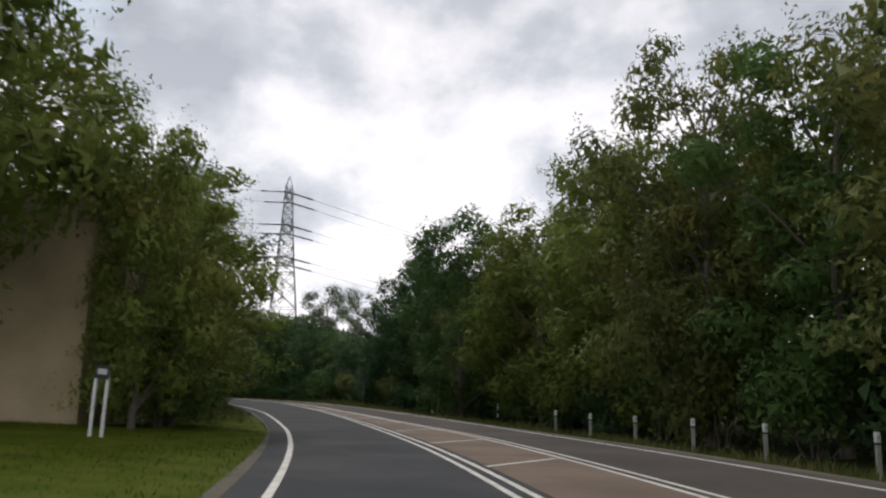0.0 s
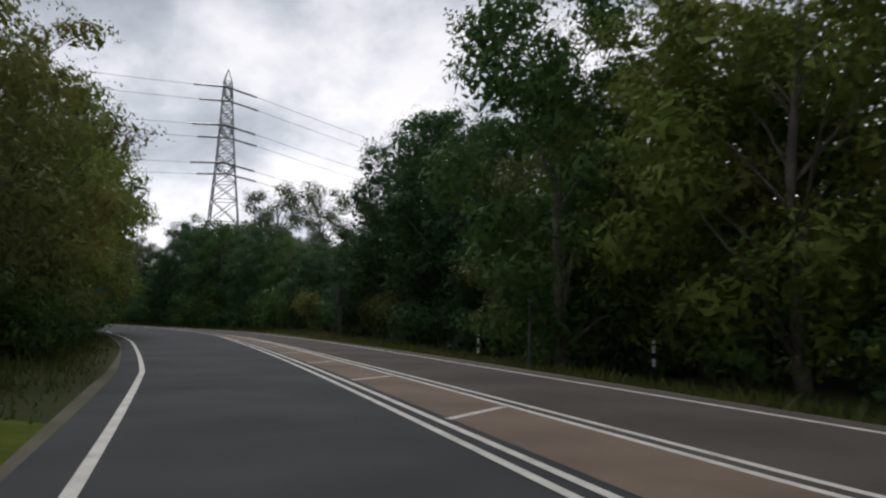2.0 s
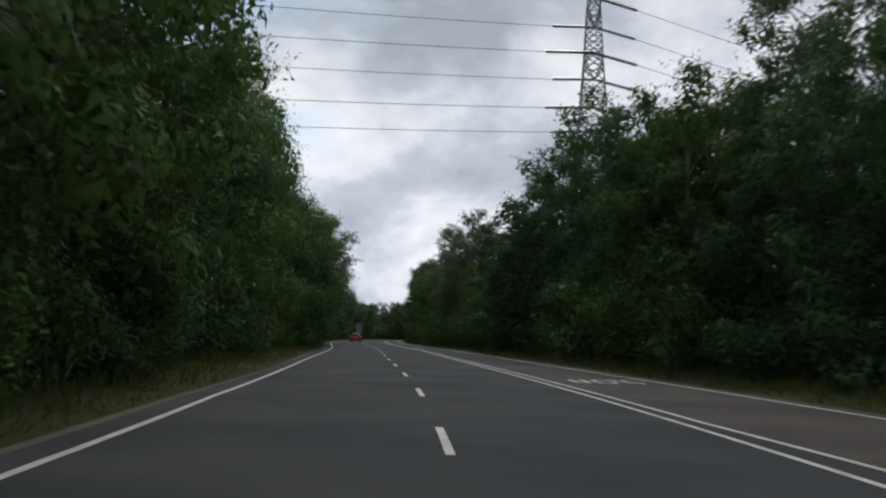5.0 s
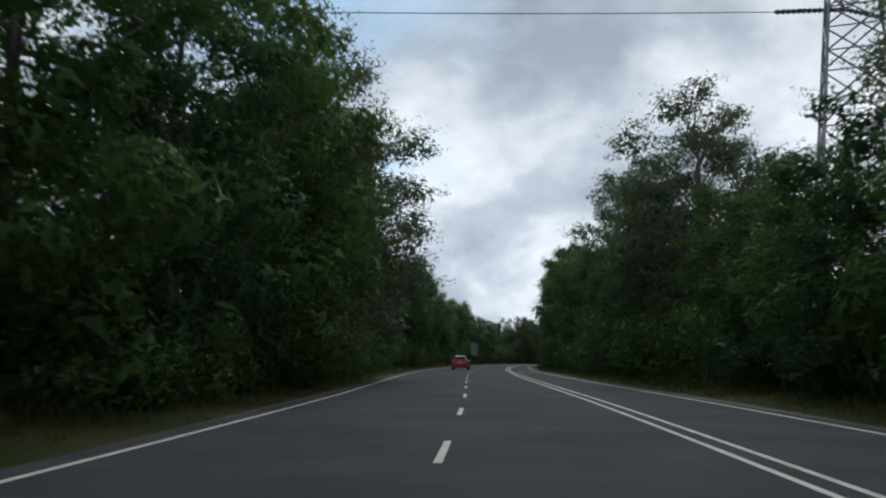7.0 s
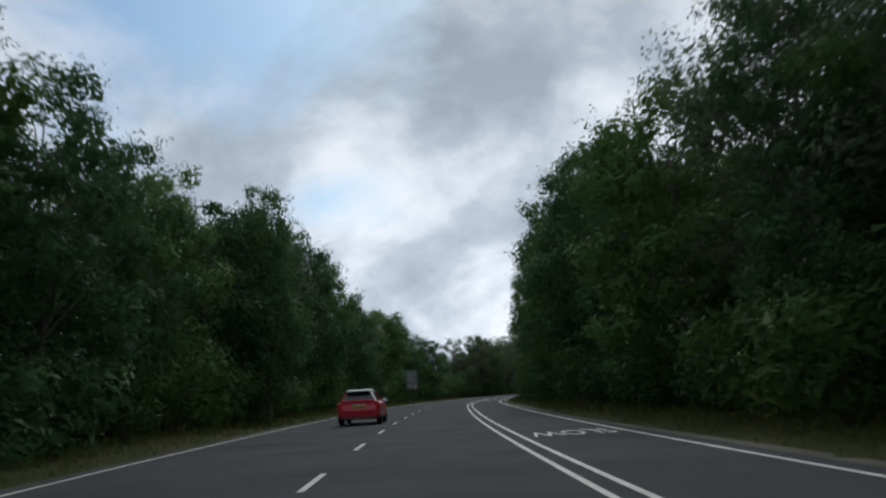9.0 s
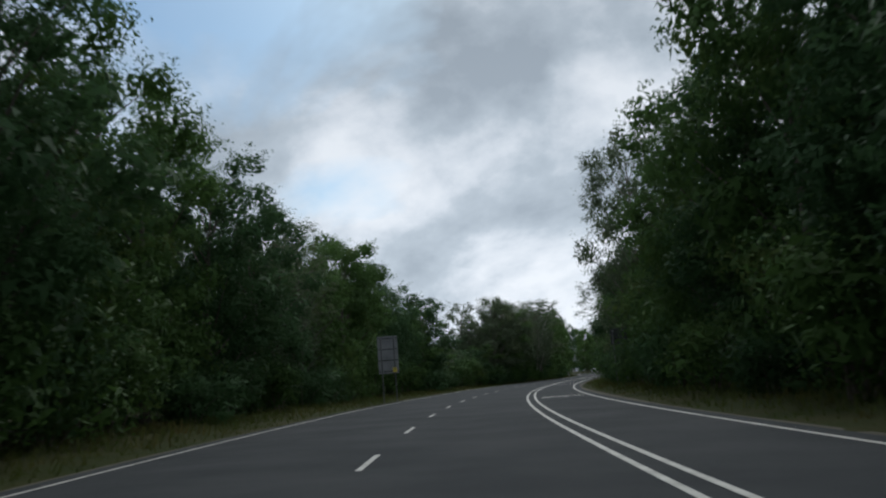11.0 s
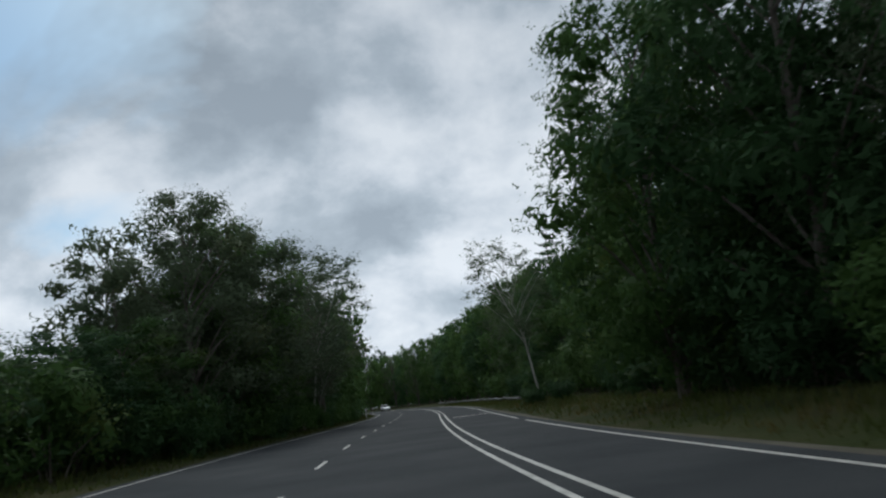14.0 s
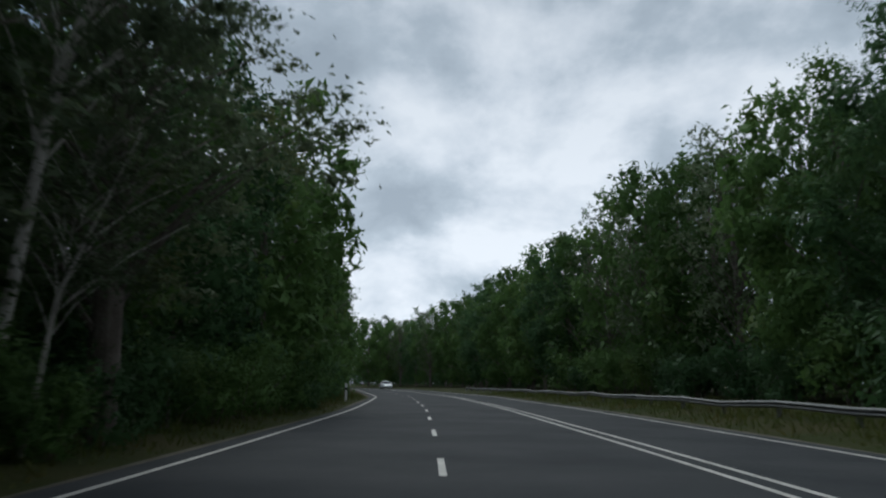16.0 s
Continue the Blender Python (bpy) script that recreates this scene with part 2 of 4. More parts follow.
# ---------------------------------------------------------------- helpers


def part(name, bm, material, parent=None, label=""):
    me = bpy.data.meshes.new(name)
    bm.to_mesh(me)
    bm.free()
    return link(name, me, material, parent, label)


def link(name, me, material, parent=None, label=""):
    if not me.materials:
        me.materials.append(material)
    ob = new(name, me)
    ob.parent = parent
    return tagged(ob, label) if label else ob


def raw(name, verts, faces, material, parent=None, label="", smooth=False):
    me = bpy.data.meshes.new(name)
    me.from_pydata([tuple(v) for v in verts], [], [tuple(f) for f in faces])
    if smooth:
        me.polygons.foreach_set("use_smooth", [True] * len(me.polygons))
    me.update()
    return link(name, me, material, parent, label)


def empty(name, m, label, category, group="", kind=""):
    ob = new(name)
    ob.matrix_world = m
    ob.empty_display_size = 0.2
    return tagged(ob, label, category, group, kind)


def box(bm, size, at=(0, 0, 0), turn=None, bevel=0.0):
    m = Matrix.Translation(at) @ (turn.to_4x4() if turn else Matrix.Identity(4)) @ Matrix.Diagonal((*size, 1))
    vs = bmesh.ops.create_cube(bm, size=1.0, matrix=m)["verts"]
    if bevel:
        es = list({e for v in vs for e in v.link_edges})
        bmesh.ops.bevel(bm, geom=es, offset=bevel, segments=2, affect="EDGES", profile=0.6)


def rod(bm, a, b, r0, r1=None, n=6):
    a, b = Vector(a), Vector(b)
    d = b - a
    m = Matrix.Translation((a + b) / 2) @ d.to_track_quat("Z", "Y").to_matrix().to_4x4()
    bmesh.ops.create_cone(bm, cap_ends=True, segments=n, radius1=r0, radius2=r0 if r1 is None else r1, depth=d.length, matrix=m)


# ---------------------------------------------------------------- the road's line
# Knots of the double white line, about 11 m apart.
KNOTS = [(2.34, 6.18), (1.14, 17.18), (-0.82, 28.06), (-3.01, 38.86), (-5.37, 49.6), (-7.91, 60.29), (-10.59, 70.94), (-13.62, 81.51), (-17.01,
         91.98), (-21, 102.23), (-25.38, 112.33), (-29.91, 122.36), (-34.39, 132.4), (-38.84, 142.47), (-43.43, 152.47), (-48.18, 162.39), (-52.94, 172.3),
         (-57.66, 182.24), (-62.29, 192.22), (-66.8, 202.25), (-71.18, 212.35), (-75.44, 222.49), (-79.65, 232.64), (-83.69, 242.86), (-87.41, 253.2), (-90.77,
         263.66), (-93.78, 274.22), (-96.48, 284.88), (-98.85, 295.63), (-101.06, 306.41), (-103, 317.24), (-104.73, 328.11), (-106.4, 338.98), (-107.98,
         349.87), (-111.83, 372.64), (-117.72, 402.19), (-127.92, 440.16), (-139.39, 482.23), (-150, 502), (-163, 520), (-180, 536), (-201, 548), (-228, 556)]
_k = np.array(KNOTS, float)
_s = np.r_[0, np.cumsum(np.hypot(*np.diff(_k, axis=0).T))]
S = np.arange(-40.0, _s[-1], 1.0)
_c = np.stack([np.interp(S, _s, _k[:, 0]), np.interp(S, _s, _k[:, 1])], 1)
_d = (_k[1] - _k[0]) / np.linalg.norm(_k[1] - _k[0])
_c[S < 0] = _k[0] + S[S < 0, None] * _d
_p = np.pad(_c, ((5, 5), (0, 0)), mode="reflect", reflect_type="odd")
LINE = np.stack([np.convolve(_p[:, i], np.ones(11) / 11, "valid") for i in (0, 1)], 1)
TAN = np.gradient(LINE, axis=0)
TAN /= np.linalg.norm(TAN, axis=1)[:, None]
NRM = np.stack([TAN[:, 1], -TAN[:, 0]], 1)
S_END = float(S[-1])


WIDTH_S = np.arange(0, 441, 20)
LEFT_W = [2.67, 2.78, 3.34, 4.53, 5.85, 6.48, 6.56, 6.54, 6.71, 7.14, 7.5, 7.55, 7.55, 7.59, 7.63, 7.71, 7.66, 7.16, 6.56, 6.1, 5.81, 5.72, 5.7]
RIGHT_W = [4.44, 3.95, 3.74, 3.79, 3.73, 3.37, 3.11, 3.02, 2.84, 2.62, 2.61, 2.62, 2.69, 2.64, 2.53, 2.49, 2.53, 2.66, 2.83, 3.0, 3.14, 3.22, 3.26]


def left_edge(s):
    return -np.interp(s, WIDTH_S, LEFT_W)


def right_edge(s):
    return np.interp(s, WIDTH_S, RIGHT_W)


def hatch(s):
    return np.interp(s, [0, 18, 28, 44, 78, 88, 97], [1.78, 1.74, 1.30, 1.06, 0.95, 0.66, 0.33])


def at(s, off):
    """The place at s metres along the double line, off metres to its right."""
    c = np.array([np.interp(s, S, LINE[:, 0]), np.interp(s, S, LINE[:, 1])])
    n = np.array([np.interp(s, S, NRM[:, 0]), np.interp(s, S, NRM[:, 1])])
    return c + n / np.linalg.norm(n) * off


def heading(s):
    return math.degrees(math.atan2(-np.interp(s, S, TAN[:, 0]), np.interp(s, S, TAN[:, 1])))


def from_road(xy):
    """Nearest s and offset for many points."""
    xy = np.asarray(xy, float)
    s_out, o_out = np.empty(len(xy)), np.empty(len(xy))
    for i in range(0, len(xy), 4000):
        q = xy[i:i + 4000]
        j = ((q[:, None] - LINE[None, ::2]) ** 2).sum(2).argmin(1) * 2
        v = q - LINE[j]
        s_out[i:i + 4000] = S[j] + (v * TAN[j]).sum(1)
        o_out[i:i + 4000] = (v * NRM[j]).sum(1)
    return s_out, o_out


def ground_z(xy):
    s, o = from_road(xy)
    out = np.maximum(left_edge(s) - o, o - right_edge(s))
    bank = np.interp(out, [0.3, 1.0, 3.0, 6.0, 14.0, 60.0], [-0.09, -0.03, 0.10, 0.28, 0.55, 0.8])
    dip = np.interp(s, [48, 85], [0.85, 0.0]) * np.interp(out, [0.8, 4.6], [0, 1]) * (o > 0)
    wob = 0.05 * np.sin(xy[:, 0] * 0.9 + 1.3) * np.sin(xy[:, 1] * 0.7) * np.clip(out - 0.6, 0, 1)
    return bank - dip + wob


def z_at(x, y):
    return float(ground_z(np.array([[x, y]], float))[0])


# ---------------------------------------------------------------- ground, road, markings
def build_ground():
    gx = np.r_[-3000, -1500, -800, -500, -350, np.arange(-280, 60, 2.0), 80, 120, 250, 500, 1000, 2000, 3000]
    gy = np.r_[-2500, -1000, -400, -150, np.arange(-60, 560, 2.5), 580, 640, 800, 1200, 2000, 3500]
    xx, yy = np.meshgrid(gx, gy)
    v = np.stack([xx.ravel(), yy.ravel()], 1)
    z = ground_z(v)
    w = len(gx)
    faces = [(j * w + i, j * w + i + 1, (j + 1) * w + i + 1, (j + 1) * w + i) for j in range(len(gy) - 1) for i in range(w - 1)]
    ob = raw("ground", np.c_[v, z], faces, SOIL, smooth=True)
    tagged(ob, "rough green and brown grass verge and woodland floor", "ground", kind="structure")


def strip(name, s0, s1, a, b, z, material, parent=None, step=1.5, label="", drop=0.0):
    """A band of the road between the offsets a(s) and b(s)."""
    ss = np.linspace(s0, s1, max(2, int(round((s1 - s0) / step)) + 1))
    f = lambda k, s: k(s) if callable(k) else k
    rows = []
    for s in ss:
        pa, pb = at(s, f(a, s)), at(s, f(b, s))
        rows.append([(*pa, z), (*pb, z)] if not drop else [(*pa, z - drop), (*pa, z), (*pb, z), (*pb, z - drop)])
    k = len(rows[0])
    verts = [p for r in rows for p in r]
    faces = [(i * k + j, i * k + j + 1, (i + 1) * k + j + 1, (i + 1) * k + j) for i in range(len(ss) - 1) for j in range(k - 1)]
    return raw(name, verts, faces, material, parent, label)


build_ground()
road = strip("road", -38, S_END - 2, lambda s: left_edge(s) - 0.45, lambda s: right_edge(s) + 0.4, 0.0, ASPHALT, drop=0.12)
tagged(road, "worn dark grey asphalt road climbing between woods", "road", kind="structure")
grit_l = strip("road_edge_left", -38, S_END - 2, lambda s: left_edge(s) - 0.58 - 0.08 * math.sin(s * 0.21), lambda s: left_edge(s) - 0.44, -0.012, GRIT, drop=0.1)
tagged(grit_l, "strip of pale grit beside the asphalt", "road edge", kind="structure")
grit_r = strip("road_edge_right", -38, S_END - 2, lambda s: right_edge(s) + 0.39, lambda s: right_edge(s) + 0.66 + 0.12 * math.sin(s * 0.17), -0.012, GRIT, drop=0.1)
tagged(grit_r, "strip of pale grit beside the asphalt", "road edge", kind="structure")
island = strip("hatched_median", -38, 78, lambda s: 0.16, lambda s: hatch(s) - 0.02, 0.004, BUFF)
tagged(island, "buff coloured hatched strip between double white lines", "road marking", kind="structure")

warm = strip("oncoming_lane", -38, 118, lambda s: hatch(s) + 0.02, lambda s: right_edge(s) + 0.39, 0.004, WARM_ASPHALT)
tagged(warm, "paler brownish asphalt of the oncoming lane", "road", kind="structure")

marks = empty("road_markings", Matrix.Identity(4), "white painted lines on the asphalt", "road marking", kind="structure")
strip("edge_line", -38, S_END - 3, lambda s: left_edge(s) - 0.05, lambda s: left_edge(s) + 0.05, 0.005, PAINT, marks)
strip("edge_line", -38, 331, lambda s: right_edge(s) - 0.05, lambda s: right_edge(s) + 0.05, 0.005, PAINT, marks)
strip("edge_line", 333.5, S_END - 3, lambda s: right_edge(s) - 0.05, lambda s: right_edge(s) + 0.05, 0.005, PAINT, marks)
strip("centre_line", -38, S_END - 3, -0.045, 0.045, 0.006, PAINT, marks)
strip("centre_line", -38, S_END - 3, lambda s: hatch(s) - 0.045, lambda s: hatch(s) + 0.045, 0.006, PAINT, marks)
strip("centre_line", -38, 70, -0.27, -0.18, 0.006, PAINT, marks)
strip("centre_line", -38, 70, lambda s: hatch(s) + 0.18, lambda s: hatch(s) + 0.27, 0.006, PAINT, marks)
for n in range(18):
    s0 = -30 + n * 5.6
    w = hatch(s0) - 0.3
    if w > 0.35:
        a, b = at(s0, 0.12), at(s0 + w * 1.1, hatch(s0) - 0.12)
        dv = (b - a) / np.linalg.norm(b - a)
        nv = np.array([-dv[1], dv[0]]) * 0.05
        raw("hatch_bar", [(*(a - nv), 0.009), (*(b - nv), 0.009), (*(b + nv), 0.009), (*(a + nv), 0.009)], [(0, 1, 2, 3)], PAINT, marks)
DASH0 = 79.6
for n in range(int((S_END - 90) / 7.05)):
    s0 = DASH0 + n * 7.05
    strip("lane_dash", s0, s0 + 2.2, -3.165, -3.075, 0.005, PAINT, marks, step=1.1)


def road_word(text, s, off, width, length):
    cu = bpy.data.curves.new("word", "FONT")
    cu.body, cu.align_x, cu.size = text, "CENTER", 1.0
    tmp = new("word", cu)
    bpy.context.view_layer.update()
    me = bpy.data.meshes.new_from_object(tmp.evaluated_get(bpy.context.evaluated_depsgraph_get()))
    bpy.data.objects.remove(tmp)
    xs = [v.co.x for v in me.vertices]
    ys = [v.co.y for v in me.vertices]
    kx, ky = width / (max(xs) - min(xs)), length / (max(ys) - min(ys))
    for v in me.vertices:
        v.co.x, v.co.y = v.co.x * kx, v.co.y * ky
    ob = link("road_word", me, PAINT)
    ob.matrix_world = pose(*at(s, off), 0.006, 0, 0, heading(s) + 180)
    tagged(ob, "white word SLOW painted on the asphalt", "road marking", "road words", "structure")


for s in (108, 202, 268, 302, 348):
    road_word("SLOW", s, (0.35 + right_edge(s)) / 2, 1.8, 1.75)

# ---------------------------------------------------------------- trees


def leaves(centres, radii, count, size, rs, shell=0.55, each_once=False, loose=False):
    """Small three-cornered leaves on the shells of clumps: corner points, each with its shading normal."""
    w = np.array([r[0] * r[1] * r[2] for r in radii]) ** 0.67
    pick = np.arange(count) if each_once else rs.choice(len(centres), count, p=w / w.sum())
    d = rs.normal(size=(count, 3))
    d /= np.linalg.norm(d, axis=1)[:, None]
    r = np.minimum(np.abs(rs.normal(size=count)) * 0.8, 1.3) if loose else shell + (1.05 - shell) * rs.random(count) ** 0.6
    p = centres[pick] + d * radii[pick] * r[:, None]
    nrm = d * 0.9 + rs.normal(size=(count, 3)) * 0.45 + (0, 0, 0.35)
    nrm /= np.linalg.norm(nrm, axis=1)[:, None]
    a = np.cross(nrm, rs.normal(size=(count, 3)))
    a[:, 2] -= 0.15
    a /= np.linalg.norm(a, axis=1)[:, None]
    b = np.cross(nrm, a)
    b /= np.linalg.norm(b, axis=1)[:, None]
    k = size * (0.65 + 0.7 * rs.random(count))[:, None]
    n = np.cross(a, b) * k * 0.10
    v = np.stack([p + a * k * 0.5 - b * k * 0.2, p + b * k * 0.36 + n, p - a * k * 0.5 + b * k * 0.12], 1).reshape(-1, 3)
    soft = d * 0.75 + nrm * 0.45 + (0, 0, 0.32)
    soft /= np.linalg.norm(soft, axis=1)[:, None]
    return np.c_[v, np.repeat(soft, 3, axis=0)]


def leaf_mesh(name, blocks, material, corners=None):
    """One mesh from blocks of leaves with four, or as listed three, corners each."""
    corners = corners or [4] * len(blocks)
    full = np.concatenate(blocks)
    v = full[:, :3]
    size = np.concatenate([np.full(len(q) // c, c, dtype=np.int32) for q, c in zip(blocks, corners)])
    me = bpy.data.meshes.new(name)
    me.vertices.add(len(v))
    me.vertices.foreach_set("co", v.astype(np.float32).ravel())
    me.loops.add(len(v))
    me.loops.foreach_set("vertex_index", np.arange(len(v), dtype=np.int32))
    me.polygons.add(len(size))
    me.polygons.foreach_set("loop_start", (np.cumsum(size) - size).astype(np.int32))
    me.polygons.foreach_set("loop_total", size)
    me.materials.append(material)
    me.update(calc_edges=True)
    if full.shape[1] == 6:
        me.polygons.foreach_set("use_smooth", np.ones(len(size), dtype=bool))
        me.normals_split_custom_set(full[:, 3:].tolist())
    return me


def tufts(cs, rd, each, rs):
    """Small tufts on the outside of the clumps: centres and radii."""
    n = len(cs) * each
    k = np.repeat(np.arange(len(cs)), each)
    d = rs.normal(size=(n, 3)) * (1, 1, 0.75) + (0, 0, 0.25)
    d /= np.linalg.norm(d, axis=1)[:, None]
    c = cs[k] + d * rd[k] * rs.uniform(0.62, 1.12, n)[:, None]
    return c, rd[k] * rs.uniform(0.22, 0.40, n)[:, None] * (1.15, 1.15, 0.8)


def limb(bm, pts, r0, r1, n=6):
    """A tapered, bent limb through pts."""
    rings = []
    for i, p in enumerate(pts):
        t = i / (len(pts) - 1)
        r = r0 + (r1 - r0) * t
        d = Vector(pts[min(i + 1, len(pts) - 1)]) - Vector(pts[max(i - 1, 0)])
        q = d.to_track_quat("Z", "Y").to_matrix()
        rings.append([bm.verts.new(Vector(p) + q @ Vector((r * math.cos(2 * math.pi * k / n), r * math.sin(2 * math.pi * k / n), 0))) for k in range(n)])
    for a, b in zip(rings, rings[1:]):
        for k in range(n):
            bm.faces.new((a[k], a[(k + 1) % n], b[(k + 1) % n], b[k]))


def shoots(cs, rd, each, per, size, rs):
    """Leafy shoots that stand out of the clumps, mostly upwards."""
    n = len(cs) * each
    k = np.repeat(np.arange(len(cs)), each)
    d = rs.normal(size=(n, 3)) * (1, 1, 0.5) + (0, 0, 0.85)
    d /= np.linalg.norm(d, axis=1)[:, None]
    a = cs[k] + d * rd[k] * 0.7
    b = cs[k] + d * rd[k] * rs.uniform(1.15, 1.65, n)[:, None]
    t = rs.random((n, per))
    p = (a[:, None] + (b - a)[:, None] * t[..., None] + rs.normal(size=(n, per, 3)) * (0.22 * (1.15 - t))[..., None] * rd[k].mean(1)[:, None, None]).reshape(-1, 3)
    return leaves(p, np.full((len(p), 3), 0.02), len(p), size, rs, each_once=True)


def make_tree(name, height, radius, clear, clumps, count, leaf, material, bark, label, seed, sparse=0.0, lean=0.0, spread=1.0):
    """One tree: bent trunk, limbs to clumps of leaves. clear: height of the lowest leaves."""
    rs = np.random.default_rng(seed)
    tree = empty(name, Matrix.Identity(4), label, "tree")
    top = Vector((lean * height * 0.25, 0.1 * height * rs.uniform(-0.4, 0.4), height * 0.82))
    mid = Vector((lean * height * 0.06, rs.uniform(-0.25, 0.25), height * 0.4))
    bm = bmesh.new()
    r0 = (0.018 * height + 0.03) * (0.44 if sparse > 0.7 else 1.0)
    trunk = [(0, 0, -0.6), (0.02, 0, 0.0), tuple(mid * 0.5), tuple(mid), tuple((mid + top) / 2), tuple(top)]
    limb(bm, trunk, r0, 0.03, 8)
    cs, rd = [], []
    if sparse >= 0.5:
        clumps = int(clumps * 2.2)
    for i in range(clumps):
        t = (i + 0.5) / clumps
        z = clear + (height - clear) * (t ** 0.85) * 0.92
        h = (z - clear) / (height - clear)
        prof = math.sin(math.pi * min(1, 0.11 + 0.82 * h)) ** 0.7
        ang = i * 2.39996 + rs.uniform(-0.5, 0.5)
        rr = radius * prof * rs.uniform(0.30, 0.90) * spread
        k = z / height
        ax = (lean * height * 0.25) * k ** 1.5
        c = Vector((ax + rr * math.cos(ang), rr * math.sin(ang), z))
        size = radius * rs.uniform(0.27, 0.47) * (1.0 - 0.4 * h) * (0.92 if sparse >= 0.5 else 1.0)
        cs.append(c)
        rd.append((size, size, size * rs.uniform(0.65, 0.95)))
        base = Vector((ax * 0.6, 0, max(0.6, z - rr * 0.9 - 0.5)))
        if i % 2 == 0 or sparse:
            m = (base + c) / 2 + Vector((0, 0, 0.25))
            limb(bm, [base, m, c], max(0.022, r0 * (0.22 if sparse >= 0.5 else 0.34) * (1 - 0.6 * h)), 0.01, 5)
    part("trunk", bm, bark, tree)
    cs, rd = np.array([tuple(c) for c in cs]), np.array(rd)
    each = max(2, int(count * 0.16 / clumps / 12))
    fine = count > 4000
    if sparse >= 0.5:
        tc, tr = tufts(cs, rd, 5, rs)
        blocks = [leaves(tc, tr, int(count * 0.75), leaf, rs, loose=True), leaves(cs, rd, int(count * 0.25), leaf, rs, 0.45, loose=True)]
    else:
        tc, tr = tufts(cs, rd, 10 if fine else 7, rs)
        blocks = [leaves(tc, tr, int(count * (0.72 if fine else 0.7)), leaf * (1.08 if fine else 1.0), rs, 0.3),
                  leaves(cs, rd * 0.86, int(count * 0.44), leaf * (1.8 if fine else 1.6), rs, 0.35),
                  leaves(cs, rd * 0.72, len(cs) * (44 if sparse else 72 if fine else 50), radius * (0.105 if fine else 0.135), rs, 0.1)]
    # ragged shoots at the outline
    blocks.append(shoots(cs, rd, each, 12, leaf * 0.85, rs))
    link("crown", leaf_mesh("crown", blocks, material, [3] * len(blocks)), material, tree)
    return tree


KINDS = [
    ("ash_tree", 12, 3.9, 1.2, 36, 11600, 0.134, LEAF_GREEN, BARK, "tall green broadleaf tree with a dense crown beside the road", 11),
    ("oak_tree", 14, 4.4, 1.0, 46, 14500, 0.134, LEAF_DARK, BARK, "dark green broad tree with rounded heavy crown", 12),
    ("willow_tree", 11, 3.8, 0.8, 38, 12760, 0.129, LEAF_OLIVE, BARK, "olive and yellowing tree with a loose crown", 13, 0.2),
    ("poplar_tree", 14, 3.3, 3.0, 30, 15950, 0.133, LEAF_GREY, BARK, "tall pale grey-green tree with open airy crown", 14, 0.55),
    ("maple_tree", 10, 3.6, 0.7, 34, 11310, 0.134, LEAF_GREEN, BARK, "green hedgerow tree leafy down to the ground", 15),
    ("alder_tree", 13, 3.4, 1.4, 36, 11310, 0.134, LEAF_DARK, BARK, "narrow dark green tree in the roadside wood", 16),
    ("lime_tree", 11, 4.0, 0.9, 38, 13050, 0.129, LEAF_LIME, BARK, "bright yellow-green tree with soft dense foliage", 17),
    ("hornbeam_tree", 12, 4.0, 1.0, 40, 15500, 0.12, LEAF_GREEN, BARK, "green tree with fine leaves leaning over the road edge", 18),
]
KINDS.append(("aspen_tree", 14, 4.1, 1.8, 34, 16675, 0.125, LEAF_GREY, BARK, "tall grey-green tree with a broken airy crown", 22, 0.3))
TREES = [make_tree(*k) for k in KINDS]
# the same kinds with fewer, larger leaves, for the depth of the wood and the far end
MID_TREES = [make_tree(*k[:5], 1500, 0.31, *k[7:10], k[10] + 20, *k[11:]) for k in KINDS]
FAR_TREES = [make_tree(*k[:5], 900, 0.43, *k[7:10], k[10] + 40, *k[11:]) for k in KINDS]
BIRCH = make_tree("birch_tree", 13, 3.4, 5.0, 16, 8000, 0.165, LEAF_GREY, BIRCH_BARK, "slender leaning birch with pale bark and open crown", 21, 0.8, -0.85)


def make_pine(height, radius, seed):
    """A dark conifer: straight trunk, whorls of flat boughs that shorten towards the tip."""
    rs = np.random.default_rng(seed)
    tree = empty("pine_tree", Matrix.Identity(4), "dark blue-green pine standing above the wood's edge", "tree")
    bm = bmesh.new()
    limb(bm, [(0, 0, -0.5), (0.05, 0, height * 0.5), (0, 0.06, height)], 0.2, 0.02, 8)
    cs, rd = [], []
    for i in range(15):
        h = (i + 0.5) / 15
        z = height * (0.16 + 0.82 * h)
        reach = radius * (1.06 - h) ** 0.75 * rs.uniform(0.8, 1.1)
        n = 6 if h < 0.7 else 4
        for k in range(n):
            a = k * 6.283 / n + i * 1.1 + rs.uniform(-0.3, 0.3)
            long = reach * rs.uniform(0.75, 1.1)
            tip = (long * math.cos(a), long * math.sin(a), z + 0.12 * long)
            limb(bm, [(0, 0, z - 0.2), (0.5 * tip[0], 0.5 * tip[1], z - 0.05), tip], 0.035, 0.01, 4)
            for f in (0.4, 0.7, 0.98):
                cs.append((tip[0] * f, tip[1] * f, z + 0.1 * long * f))
                q = 0.20 + 0.26 * radius * (1.1 - h) * (1.25 - 0.6 * f)
                rd.append((q, q, q * 0.5))
    part("trunk", bm, BARK, tree)
    cs, rd = np.array(cs), np.array(rd)
    blocks = [leaves(cs, rd, 15000, 0.11, rs, 0.2), leaves(cs, rd * 0.8, 3500, 0.24, rs, 0.1), shoots(cs, rd, 2, 9, 0.1, rs)]
    link("crown", leaf_mesh("crown", blocks, LEAF_DARK, [3] * 3), LEAF_DARK, tree)
    return tree


